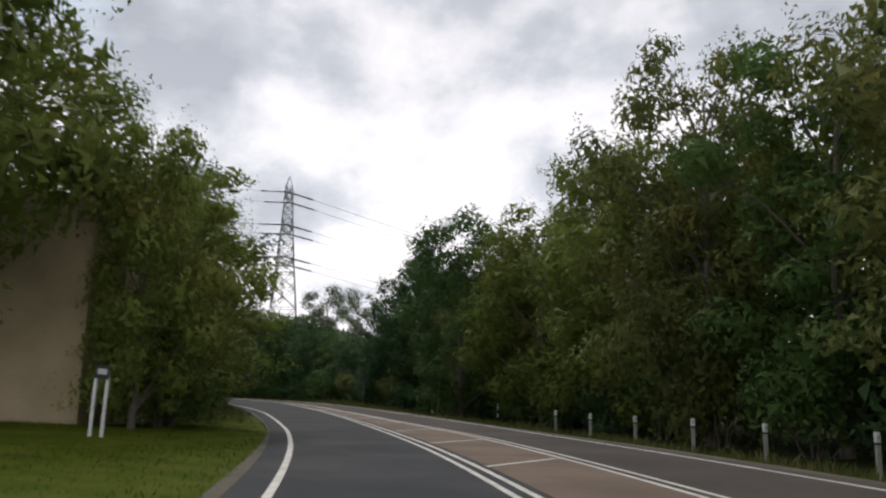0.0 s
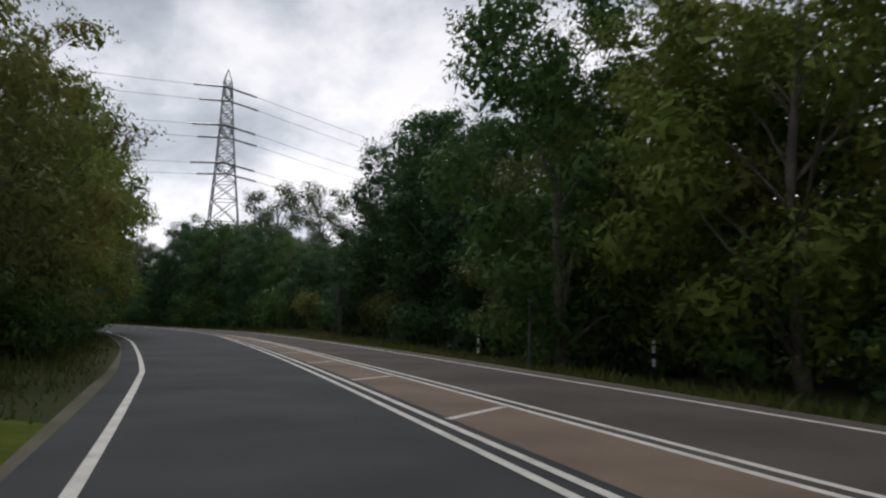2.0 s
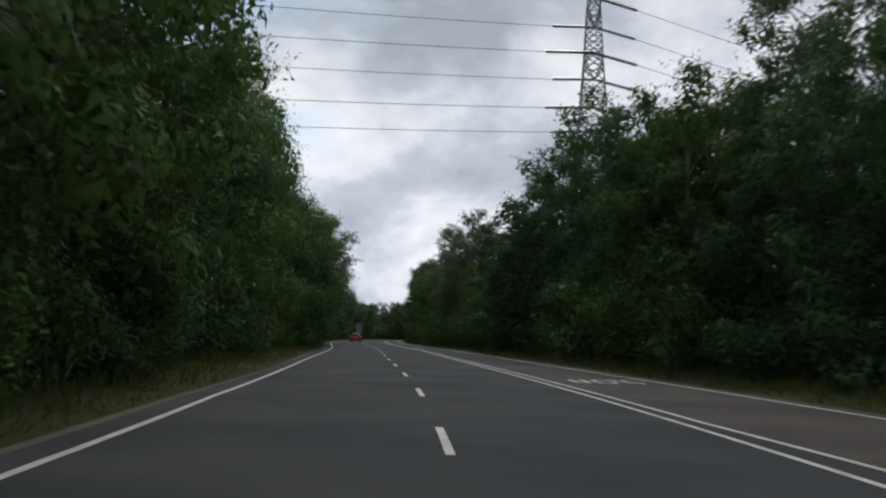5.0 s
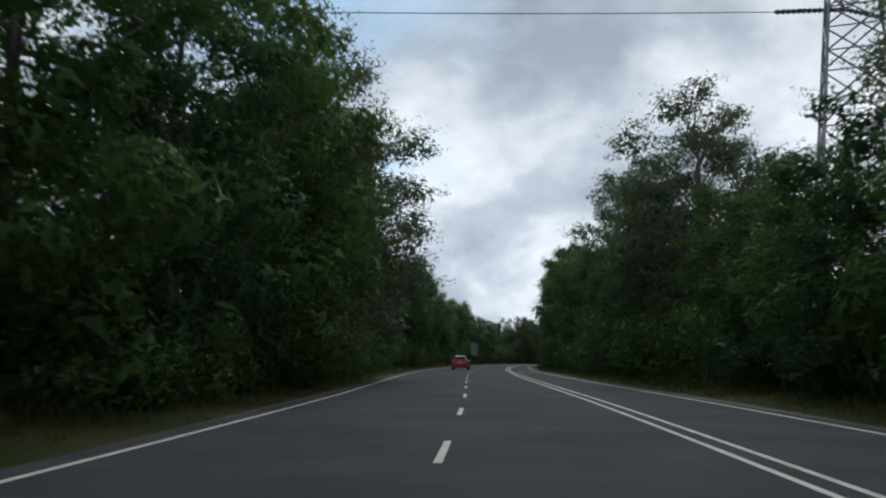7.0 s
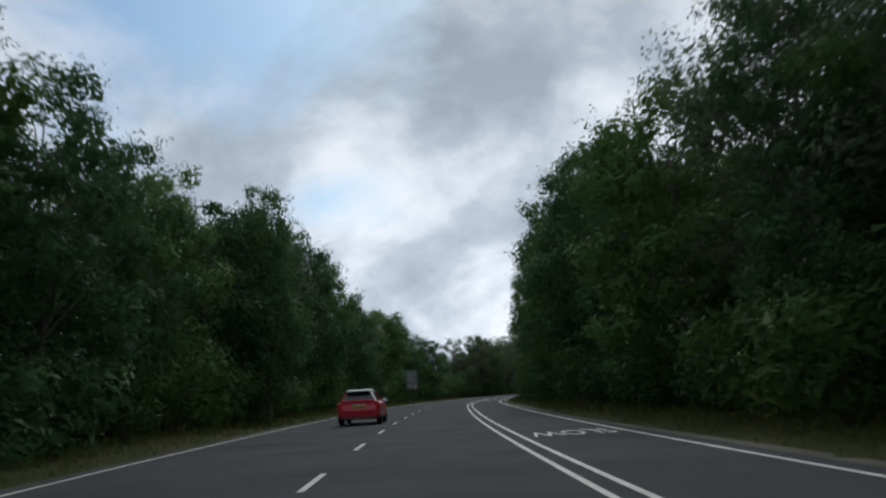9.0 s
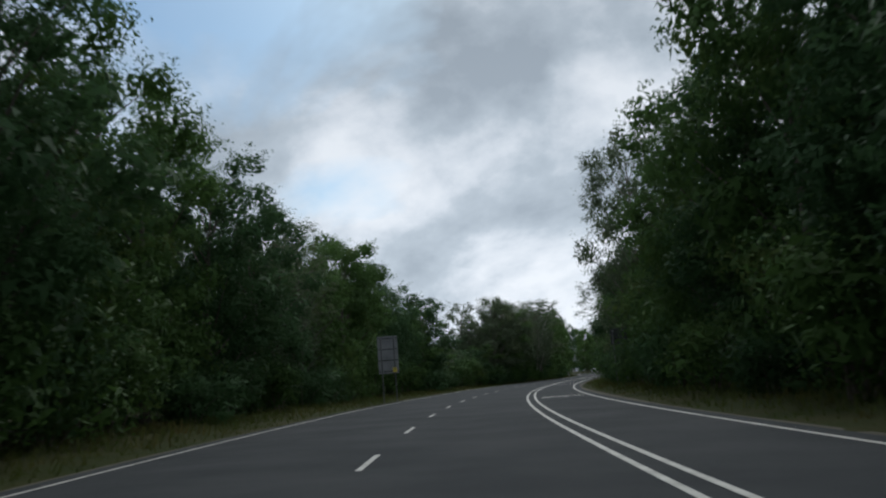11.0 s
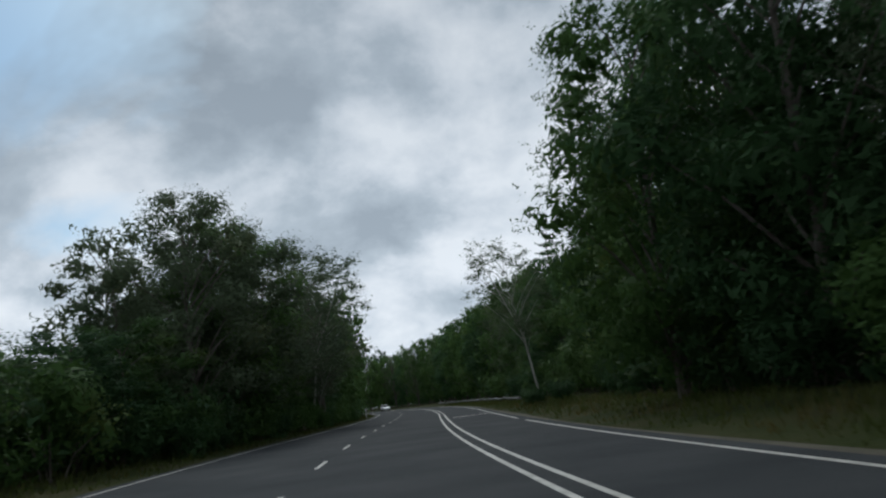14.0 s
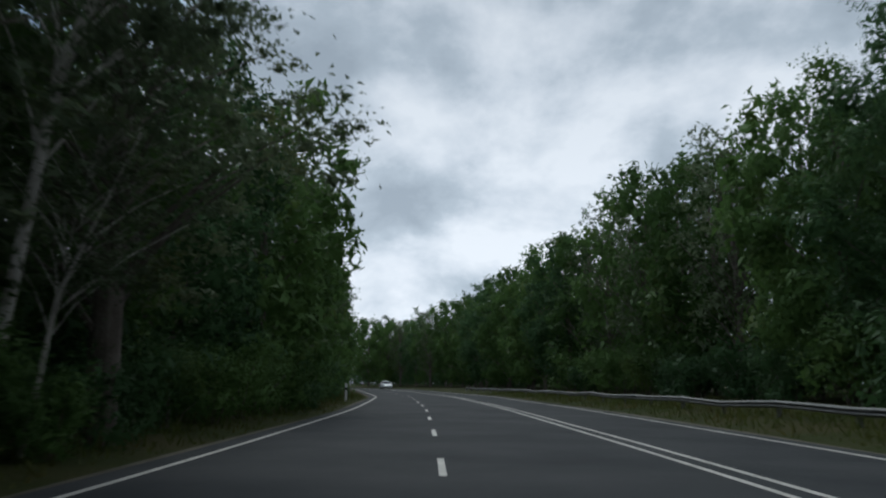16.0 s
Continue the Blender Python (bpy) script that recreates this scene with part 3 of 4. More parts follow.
PINE = make_pine(14, 2.5, 51)


def make_bush(name, height, radius, count, material, label, seed):
    rs = np.random.default_rng(seed)
    bush = empty(name, Matrix.Identity(4), label, "bush")
    bm = bmesh.new()
    cs, rd = [], []
    for i in range(11):
        ang, rr = i * 2.4, radius * rs.uniform(0.1, 0.7)
        z = height * rs.uniform(0.18, 0.78)
        cs.append((rr * math.cos(ang), rr * math.sin(ang), z))
        k = radius * rs.uniform(0.35, 0.55)
        rd.append((k, k, k * 0.8))
        if i % 2 == 0:
            limb(bm, [(0.1 * math.cos(ang), 0.1 * math.sin(ang), -0.4), (rr * 0.5 * math.cos(ang), rr * 0.5 * math.sin(ang), z * 0.6), cs[-1]], 0.045, 0.012, 5)
    part("stem", bm, BARK, bush)
    cs, rd = np.array(cs), np.array(rd)
    link("foliage", leaf_mesh("foliage", [leaves(cs, rd, count * 3 // 2, 0.135, rs, 0.45), leaves(cs, rd * 0.85, count // 3, 0.26, rs, 0.2), leaves(cs, rd * 0.72, 330, 0.42, rs, 0.1), shoots(cs, rd, 4, 8, 0.12, rs)], material, [3] * 4), material, bush)
    return bush


BUSHES = [
    make_bush("hawthorn_bush", 3.6, 2.4, 1250, LEAF_GREEN, "dense green roadside bush at the wood's edge", 31),
    make_bush("bramble_bush", 2.4, 2.2, 1150, LEAF_DARK, "low dark bramble bush on the verge", 32),
    make_bush("hazel_bush", 4.4, 2.5, 1350, LEAF_OLIVE, "olive green bush with some yellow leaves", 33),
]
used = set()


def place(proto, s, off, scale=(1, 1, 1), spin=0.0, label="", group=""):
    x, y = at(s, off)
    m = Matrix.Translation((x, y, z_at(x, y) - 0.05)) @ Matrix.Rotation(spin, 4, "Z")
    if proto.name in used:
        ob = copy_thing(proto, m)
    else:
        ob = proto
        ob.matrix_basis = m
        used.add(proto.name)
    ob.scale = scale
    tagged(ob, label, group=group)
    return ob


def heights(pairs):
    a = np.array(pairs, float)
    return lambda s: float(np.interp(s, a[:, 0], a[:, 1]))


RIGHT_TOP = heights([(-30, 13), (10, 13.4), (24, 14.6), (31, 14), (35, 12.8), (40, 12.4), (45, 13), (48, 13.5), (55, 11), (60, 11), (64, 12.6), (68, 13.2), (71, 13.2), (73.5, 10.4), (76, 8.4), (79, 7.4), (82, 7), (90, 8), (95, 8.6), (98, 9.2), (106, 10.6), (113, 10.2),
                     (120, 13), (126, 15.5), (140, 14.4), (150, 10), (160, 8), (172, 8.6), (176, 10.5), (182, 11), (187, 10.2), (190, 9.5), (193, 9.7), (198, 10.8), (204, 11), (211, 10.8), (224, 14), (240, 16.5), (262, 13), (275, 9.2), (287, 8.5),
                     (298, 9.6), (306, 11.6), (316, 13.6), (324, 15), (340, 14.5), (350, 11.2), (358, 10.2), (366, 10.8), (376, 12.2), (384, 13.9), (393, 14.5), (410, 15.7), (424, 15.7), (440, 15.2), (480, 15.8), (560, 16.3)])
LEFT_TOP = heights([(-30, 12), (20, 12), (32, 10), (40, 9.4), (56, 8.8), (66, 10), (75, 11.6), (81, 14.8), (86, 15.8), (112, 13), (127, 16), (135, 12.8), (158, 12.4), (168, 12.6), (176, 14), (183, 13.6), (188, 11.6), (193, 11.8), (202, 12.1), (208, 11.9),
                    (216, 12.5), (224, 12), (236, 14.8), (248, 15.5), (268, 13.2), (275, 11.6), (282, 13), (290, 12), (297, 13.4), (303, 10.5), (308, 9), (312, 10.5), (315.5, 8), (318.5, 5.0), (326, 4.5), (331, 4.6), (333.5, 5.6), (335.5, 8.8), (338, 12.2), (344, 13.3), (350, 9.6), (357, 8.4), (366, 9.4), (372, 11.6), (386, 13), (420, 13.5), (560, 13)])


STARTMIX = (2, 6, 2, 6, 2, 0)      # olive and yellow-green trees at the start of the road, lightened for haze
LATERMIX = (0, 1, 3, 4, 5, 1, 0, 5)


def tree_row(side, top, s0, s1, step, inset, jitter, protos, shrink=1.0, seed=0):
    rs = np.random.default_rng(seed)
    s = s0
    while s < s1:
        edge = right_edge(s) if side > 0 else left_edge(s)
        h = top(s) * shrink * rs.uniform(0.88, 1.04)
        # past s = 378 a mix with paler leaf colours stands in for distance haze
        mix = (7, 5, 7) if side < 0 and 150 < s < 186 else (7, 8, 7) if side < 0 and 334 < s < 374 else (0, 4, 5, 4, 3) if s > 378 else (6, 2, 6) if side < 0 and 44 < s < 66 else (7, 6, 7) if side < 0 and 66 <= s < 98 else (1, 5, 1) if side > 0 and 54 < s < 78 else STARTMIX if s < 62 or (s < 96 and side < 0) else LATERMIX
        proto = protos[mix[int(rs.integers(len(mix)))]]
        base = PROTO_H[proto.name.split(".")[0]]
        k = h / base
        wide = float(np.clip(k, 0.72, 1.12)) * rs.uniform(0.92, 1.08)
        place(proto, s, edge + side * (inset(s) + rs.uniform(-jitter, jitter)), (wide, wide, k), rs.uniform(0, 6.28), group="roadside trees")
        s += step * rs.uniform(0.8, 1.2) * (0.75 + 0.25 * wide)


PROTO_H = {"ash_tree": 12, "oak_tree": 14, "willow_tree": 11, "poplar_tree": 14, "maple_tree": 10, "alder_tree": 13, "lime_tree": 11, "hornbeam_tree": 12, "aspen_tree": 14}
right_in = heights([(-30, 8.2), (50, 7.6), (85, 6.2), (110, 5.2), (230, 5.0), (296, 5.2), (312, 6.8), (330, 7.3), (350, 8.6), (520, 9)])
left_in = heights([(-30, 8.0), (20, 6.2), (38, 4.6), (48, 3.4), (64, 3.1), (72, 2.7), (85, 2.6), (91, 3.8), (104, 4.4), (112, 5.0), (132, 4.8), (150, 3.6), (157, 2.9), (170, 3.0), (175, 4.8), (190, 5.0), (230, 5.0), (262, 6.2), (300, 6.4),
                   (324, 5.0), (336, 3.3), (350, 3.5), (356, 4.2), (386, 4.0), (400, 5.0), (520, 5.5)])
tree_row(1, RIGHT_TOP, -8, 384, 5.2, right_in, 0.6, TREES, seed=1)
tree_row(-1, LEFT_TOP, 29, 378, 5.2, left_in, 0.6, TREES, seed=2)
tree_row(1, RIGHT_TOP, 384, 545, 5.4, right_in, 0.6, MID_TREES, seed=8)
tree_row(-1, LEFT_TOP, 378, 545, 5.4, left_in, 0.6, MID_TREES, seed=9)
tree_row(1, RIGHT_TOP, -10, 540, 6.0, lambda s: right_in(s) + 4.6, 1.2, MID_TREES, 0.93, seed=3)
tree_row(-1, lambda s: LEFT_TOP(s - 6 if 328 < s < 345 else s), 32, 540, 6.0, lambda s: left_in(s) + 4.6, 1.2, MID_TREES, 0.93, seed=4)


tree_row(1, RIGHT_TOP, -12, 130, 5.6, lambda s: right_in(s) + 2.6, 0.8, MID_TREES, 0.86, seed=33)
tree_row(-1, LEFT_TOP, 186, 232, 5.2, lambda s: left_in(s) + 2.4, 0.8, MID_TREES, 0.9, seed=35)
tree_row(-1, LEFT_TOP, 240, 335, 5.6, lambda s: left_in(s) + 2.6, 0.8, MID_TREES, 0.86, seed=34)


tree_row(1, RIGHT_TOP, 186, 300, 5.6, lambda s: right_in(s) + 2.6, 0.8, MID_TREES, 0.82, seed=36)
tree_row(1, RIGHT_TOP, 306, 380, 5.8, lambda s: right_in(s) + 2.6, 0.8, MID_TREES, 0.80, seed=37)
tree_row(-1, LEFT_TOP, 100, 150, 5.6, lambda s: left_in(s) + 2.6, 0.8, MID_TREES, 0.82, seed=38)
tree_row(-1, LEFT_TOP, 334, 364, 5.2, lambda s: left_in(s) + 2.8, 0.6, MID_TREES, 0.74, seed=39)


def stand(proto, x, y, scale, spin, group="roadside trees"):
    m = Matrix.Translation((x, y, z_at(x, y) - 0.05)) @ Matrix.Rotation(spin, 4, "Z")
    if proto.name in used:
        ob = copy_thing(proto, m)
    else:
        ob = proto
        ob.matrix_basis = m
        used.add(proto.name)
    ob.scale = scale
    return tagged(ob, group=group)


# trees across the far bend
_rs = np.random.default_rng(41)
for row, y0 in enumerate((572.0, 582.0, 593.0)):
    for k in range(26):
        h = _rs.uniform(1.35, 1.75)
        stand(FAR_TREES[int(_rs.integers(6))], -270 + 8.2 * k + 3 * row, y0 + _rs.uniform(-2.5, 2.5), (1.25, 1.25, h), _rs.uniform(0, 6.28), "far trees")
for k in range(40):
    stand(BUSHES[k % 2], -262 + 5.2 * k, 566 + _rs.uniform(-2, 2), (1.7, 1.7, 1.5), _rs.uniform(0, 6.28), "far bushes")
# loose, taller trees that stand out of the rows
for s, o, w, h in ((164, -2.6, 0.9, 1.0), (174.5, -2.0, 1.3, 1.0), (344, -3.0, 1.2, 0.80), (351, -3.0, 1.4, 0.84), (359, -2.7, 1.45, 0.92), (366, -2.2, 1.3, 0.95)):
    place(TREES[8] if s < 345 else TREES[3], s, left_edge(s) + o, (w, w, h), s, group="roadside trees")
for s, o, w, h in ((100.8, 10.2, 0.95, 1.05), (116.8, 11.1, 1.25, 1.22), (157.0, 8.6, 0.85, 1.18), (177.5, 6.2, 1.3, 1.12), (181.5, 7.6, 1.1, 1.05), (200.2, 6.2, 1.0, 1.2), (207.0, 9.0, 1.1, 1.28), (279.5, 4.2, 0.8, 1.12)):
    place(TREES[8], s, right_edge(s) + o, (w, w, h), s, group="roadside trees")
place(TREES[8], 90.5, left_edge(90) - 2.5, (0.85, 0.85, 0.82), 2.2, group="roadside trees")
place(TREES[4], 47.0, right_edge(47) + 4.9, (1.22, 1.22, 1.34), 0.8, group="roadside trees")
place(TREES[1], 70.2, right_edge(71) + 8.0, (0.94, 0.94, 1.04), 0.6, group="roadside trees")
place(TREES[1], 64.5, right_edge(64) + 8.0, (0.95, 0.95, 0.90), 2.6, group="roadside trees")
place(TREES[5], 146.0, right_edge(146) + 3.4, (0.95, 0.95, 0.80), 1.9, group="roadside trees")
place(TREES[7], 327.5, right_edge(327) + 4.4, (1.05, 1.05, 1.12), 0.9, group="roadside trees")
place(PINE, 371.0, right_edge(371) + 8.0, (1.35, 1.35, 0.93), 0.4, group="roadside trees")
place(TREES[1], 313.0, left_edge(312) - 5.4, (0.92, 0.92, 0.72), 3.4, group="roadside trees")
place(TREES[5], 224.5, left_edge(224) - 2.5, (0.62, 0.62, 1.0), 1.0, group="roadside trees")


def bush_row(side, s0, s1, step, inset, seed):
    rs = np.random.default_rng(seed)
    s = s0
    while s < s1:
        edge = right_edge(s) if side > 0 else left_edge(s)
        k = rs.uniform(0.75, 1.1)
        place(BUSHES[int(rs.integers(3 if s < 100 else 2))], s, edge + side * (inset(s) + rs.uniform(-0.3, 0.3)), (k, k, k * rs.uniform(0.85, 1.1)), rs.uniform(0, 6.28), group="roadside bushes")
        s += step * rs.uniform(0.85, 1.2)


def undergrowth():
    """Shaded low growth inside the wood, as one mass."""
    rs = np.random.default_rng(61)
    spots = []
    for side, s0, ins in ((1, -22, 1.5), (1, -24, 5.0), (1, -20, 11.0), (-1, 36, 0.8), (-1, 34, 3.5), (-1, 38, 10.0)):
        s = s0
        while s < 548:
            edge = right_edge(s) + right_in(s) if side > 0 else left_edge(s) - left_in(s)
            spots.append((*at(s, edge + side * (ins + rs.uniform(-0.6, 0.6))), rs.uniform(0.9, 1.25)))
            s += 4.4 * rs.uniform(0.9, 1.15)
    spots += [(-275 + 5.6 * k, 566 + 2 * math.sin(k * 1.7), 1.5) for k in range(40)]
    spots = np.array(spots)
    g = ground_z(spots[:, :2])
    cs, rd = [], []
    for (x, y, k), z in zip(spots, g):
        for i in range(5):
            a, r = i * 2.4 + x, 1.5 * k * (i > 0)
            cs.append((x + r * math.cos(a), y + r * math.sin(a), z + k * rs.uniform(0.7, 2.3)))
            rd.append((1.35 * k, 1.35 * k, 1.1 * k))
    cs, rd = np.array(cs), np.array(rd)
    ob = link("undergrowth", leaf_mesh("undergrowth", [leaves(cs, rd, len(cs) * 62, 0.46, rs, 0.2)], LEAF_DARK, [3]), LEAF_DARK)
    tagged(ob, "dark shaded undergrowth inside the wood", "undergrowth", kind="stuff")


undergrowth()


def bramble_edge(s0, s1, seed):
    """Low brambles at the foot of the trees that lean over the road."""
    rs = np.random.default_rng(seed)
    s = s0
    while s < s1:
        k = rs.uniform(0.48, 0.66)
        place(BUSHES[int(rs.integers(2))], s, left_edge(s) - rs.uniform(2.2, 2.6), (k, k, k * rs.uniform(0.9, 1.2)), rs.uniform(0, 6.28), group="roadside bushes")
        s += 2.4 * rs.uniform(0.85, 1.2)


bramble_edge(44, 106, 71)
bramble_edge(150, 186, 72)
bramble_edge(334, 394, 73)
bush_row(1, -6, 420, 4.6, lambda s: right_in(s) - (0.4 if s < 48 else 1.9), 5)
bush_row(-1, 30, 420, 4.6, lambda s: max(left_in(s) - 1.5, 3.6), 6)

# ---------------------------------------------------------------- cars
def loft(bm, rings):
    vs = [[bm.verts.new(p) for p in r] for r in rings]
    n = len(vs[0])
    for a, b in zip(vs, vs[1:]):
        for k in range(n):
            bm.faces.new((a[k], a[(k + 1) % n], b[(k + 1) % n], b[k]))
    bm.faces.new(list(reversed(vs[0])))
    bm.faces.new(vs[-1])
    bmesh.ops.recalc_face_normals(bm, faces=bm.faces[:])


def section(y, w, z0, z1, r):
    """A rounded box section of the body across the car at y."""
    pts = []
    for cx, cz, a0 in ((1, 1, 0), (-1, 1, 90), (-1, -1, 180), (1, -1, 270)):
        for k in range(4):
            a = radians(a0 + 30 * k)
            pts.append((cx * (w - r) + r * math.cos(a), y, (z1 - r if cz > 0 else z0 + r) + r * math.sin(a)))
    return pts


def make_car(name, paint, roof_paint, label):
    """A small five-door hatchback, nose towards +y, the rear bumper at y = 0."""
    car = empty(name, Matrix.Identity(4), label, "car", "cars on the road")
    bm = bmesh.new()
    body = [(0.00, 0.66, 0.36, 0.60, 0.11), (0.03, 0.74, 0.30, 0.72, 0.16), (0.08, 0.80, 0.26, 0.84, 0.20), (0.18, 0.84, 0.24, 0.93, 0.21), (0.55, 0.865, 0.22, 0.97, 0.18), (1.2, 0.865, 0.22, 0.96, 0.16),
            (2.4, 0.865, 0.22, 0.94, 0.15), (3.0, 0.86, 0.22, 0.90, 0.15), (3.55, 0.83, 0.24, 0.80, 0.15), (3.85, 0.74, 0.28, 0.66, 0.14), (3.95, 0.62, 0.34, 0.56, 0.10)]
    loft(bm, [section(*r) for r in body])
    part("body", bm, paint, car)
    bm = bmesh.new()
    cab = [(0.13, 0.70, 0.86, 1.02, 0.05), (0.24, 0.69, 0.86, 1.20, 0.08), (0.42, 0.66, 0.86, 1.38, 0.12), (0.9, 0.65, 0.86, 1.445, 0.14), (1.6, 0.65, 0.86, 1.44, 0.14),
           (2.1, 0.66, 0.86, 1.36, 0.12), (2.6, 0.70, 0.86, 1.10, 0.08), (2.95, 0.73, 0.82, 0.93, 0.04)]
    loft(bm, [section(*r) for r in cab])
    part("cabin_glass", bm, GLASS_DARK, car, "dark tinted windows")
    bm = bmesh.new()
    roof = [(0.30, 0.64, 1.385, 1.43, 0.02), (0.42, 0.665, 1.35, 1.45, 0.045), (0.9, 0.655, 1.37, 1.47, 0.05), (1.6, 0.655, 1.36, 1.465, 0.05), (2.02, 0.66, 1.33, 1.40, 0.03)]
    loft(bm, [section(*r) for r in roof])
    part("roof", bm, roof_paint, car, "pale painted roof panel")
    bm = bmesh.new()
    loft(bm, [section(0.10, 0.70, 0.84, 1.00, 0.05), section(0.16, 0.71, 0.86, 1.06, 0.06), section(0.30, 0.715, 0.88, 1.07, 0.05)])
    part("tailgate", bm, paint, car)
    for sx in (-1, 1):
        bm = bmesh.new()
        rod(bm, (sx * 0.675, 0.20, 0.93), (sx * 0.64, 0.46, 1.40), 0.095, 0.070, 8)
        part("rear_pillar", bm, roof_paint if sx > 0 else paint, car)
        bm = bmesh.new()
        rod(bm, (sx * 0.72, 2.86, 0.92), (sx * 0.655, 2.03, 1.40), 0.04, 0.035, 8)
        part("front_pillar", bm, paint, car)
        bm = bmesh.new()
        rod(bm, (sx * 0.70, 1.35, 0.92), (sx * 0.655, 1.35, 1.42), 0.035, 0.03, 8)
        part("door_pillar", bm, BLACK, car)
        bm = bmesh.new()
        box(bm, (0.17, 0.10, 0.14), (sx * 0.93, 2.45, 0.98), bevel=0.035)
        box(bm, (0.14, 0.04, 0.03), (sx * 0.84, 2.47, 0.94))
        part("door_mirror", bm, roof_paint, car)
        bm = bmesh.new()
        box(bm, (0.16, 0.16, 0.30), (sx * 0.75, 0.115, 0.80), Euler((0, 0, sx * 0.35)).to_matrix(), 0.04)
        part("tail_lamp", bm, TAIL, car, "red tail lamp")
        bm = bmesh.new()
        box(bm, (0.22, 0.20, 0.13), (sx * 0.60, 3.80, 0.64), Euler((0, 0, -sx * 0.5)).to_matrix(), 0.04)
        part("headlight", bm, CHROME, car, "clear headlight")
        for y in (0.72, 3.17):
            bm = bmesh.new()
            bmesh.ops.create_cone(bm, cap_ends=True, segments=24, radius1=0.30, radius2=0.30, depth=0.19, matrix=Matrix.Translation((sx * 0.775, y, 0.30)) @ Matrix.Rotation(radians(90), 4, "Y"))
            bmesh.ops.bevel(bm, geom=[e for e in bm.edges if len(e.link_faces) == 2 and any(len(f.verts) > 5 for f in e.link_faces)], offset=0.035, segments=2, affect="EDGES")
            wheel = part("wheel", bm, RUBBER, car)
            bm = bmesh.new()
            bmesh.ops.create_cone(bm, cap_ends=True, segments=20, radius1=0.19, radius2=0.17, depth=0.03, matrix=Matrix.Translation((sx * 0.878, y, 0.30)) @ Matrix.Rotation(radians(90 * sx), 4, "Y"))
            for k in range(5):
                a = 2 * math.pi * k / 5
                box(bm, (0.02, 0.05, 0.16), (sx * 0.89, y + 0.09 * math.sin(a), 0.30 + 0.09 * math.cos(a)), Euler((-a, 0, 0)).to_matrix())
            part("rim", bm, WEATHERED, wheel, "dull grey alloy rim")
    bm = bmesh.new()
    box(bm, (0.52, 0.025, 0.115), (0, 0.035, 0.74), bevel=0.008)
    plate = part("number_plate", bm, YELLOW, car, "yellow rear plate")
    bm = bmesh.new()
    for k in range(7):
        box(bm, (0.045, 0.006, 0.07), (-0.20 + 0.065 * k + (0.03 if k > 3 else 0), 0.020, 0.74))
    part("plate_bar", bm, BLACK, plate)
    bm = bmesh.new()
    box(bm, (0.56, 0.04, 0.035), (0, 0.05, 0.845), bevel=0.012)
    part("tailgate_strip", bm, CHROME, car, "chrome strip above the plate")
    bm = bmesh.new()
    box(bm, (1.36, 0.10, 0.10), (0, 0.04, 0.31), bevel=0.03)
    part("bumper_insert", bm, BLACK, car)
    bm = bmesh.new()
    box(bm, (1.10, 0.05, 0.03), (0, 0.015, 0.285), bevel=0.01)
    part("bumper_trim", bm, CHROME, car, "pale trim under the bumper")
    bm = bmesh.new()
    box(bm, (1.20, 0.22, 0.035), (0, 0.25, 1.425), Euler((0.12, 0, 0)).to_matrix(), 0.012)
    part("roof_spoiler", bm, roof_paint, car)
    bm = bmesh.new()
    box(bm, (0.50, 0.02, 0.02), (0.02, 0.165, 1.02), Euler((0, 0.12, 0)).to_matrix())
    part("rear_wiper", bm, BLACK, car)
    for ob in car.children_recursive:
        for v in ob.data.vertices:
            v.co.x *= 1 - 0.26 * min(1.0, max(0.0, (v.co.z - 0.92) / 0.5))
    return car


red_car = make_car("red_hatchback", RED, WHITE_PAINT, "red hatchback with a white roof seen from behind")
red_car.matrix_basis = pose(*at(214.5, -4.5), 0.0, 0, 0, heading(215))
red_car.scale = (0.95, 1, 0.92)
white_car = make_car("white_hatchback", WHITE_PAINT, WHITE_PAINT, "small white hatchback far ahead on the road")
white_car.matrix_basis = pose(-140.7, 485.7, 0.0, 0, 0, 202)

# ---------------------------------------------------------------- verge furniture


def marker_post(s, off, tall, lean):
    x, y = at(s, off)
    post = empty("verge_marker_post", pose(x, y, z_at(x, y), lean, -lean * 0.6, heading(s)),
                 "slim black and white banded marker post in the grass" if tall else "white topped grey wooden marker post in long grass", "marker post", "marker posts")
    w = 0.075 if tall else 0.10
    h = 1.06 if tall else 1.06
    bm = bmesh.new()
    box(bm, (w, w * 0.7, h + 0.3), (0, 0, (h - 0.3) / 2), bevel=0.01)
    part("shaft", bm, BLACK if tall else GREY_WOOD, post)
    for z, k in (((1.0, 0.10), (0.80, 0.22), (0.42, 0.22)) if tall else ((0.95, 0.21),)):
        bm = bmesh.new()
        box(bm, (w + 0.008, w * 0.7 + 0.008, k), (0, 0, z), bevel=0.008)
        part("white_band", bm, WHITE, post, "white painted band")
    if not tall:
        bm = bmesh.new()
        box(bm, (w + 0.012, w * 0.7 + 0.012, 0.05), (0, 0, 0.82), bevel=0.006)
        part("black_band", bm, BLACK, post)
        bm = bmesh.new()
        box(bm, (0.05, 0.012, 0.08), (0, -w * 0.35 - 0.010, 0.95), bevel=0.004)
        part("reflector", bm, STEEL, post)


marker_post(43.9, 10.0, True, 1.0)
marker_post(54.0, 8.5, True, -1.0)
for n, s in enumerate((31.5, 27.6, 23.9, 20.2, 16.7, 13.0, 9.4)):
    marker_post(s, (8.8, 8.75, 8.85, 8.95, 9.05, 9.2, 9.2)[n], False, (1.5, -2.0, 0.8, 2.2, -1.2, 1.0, 0.4)[n])


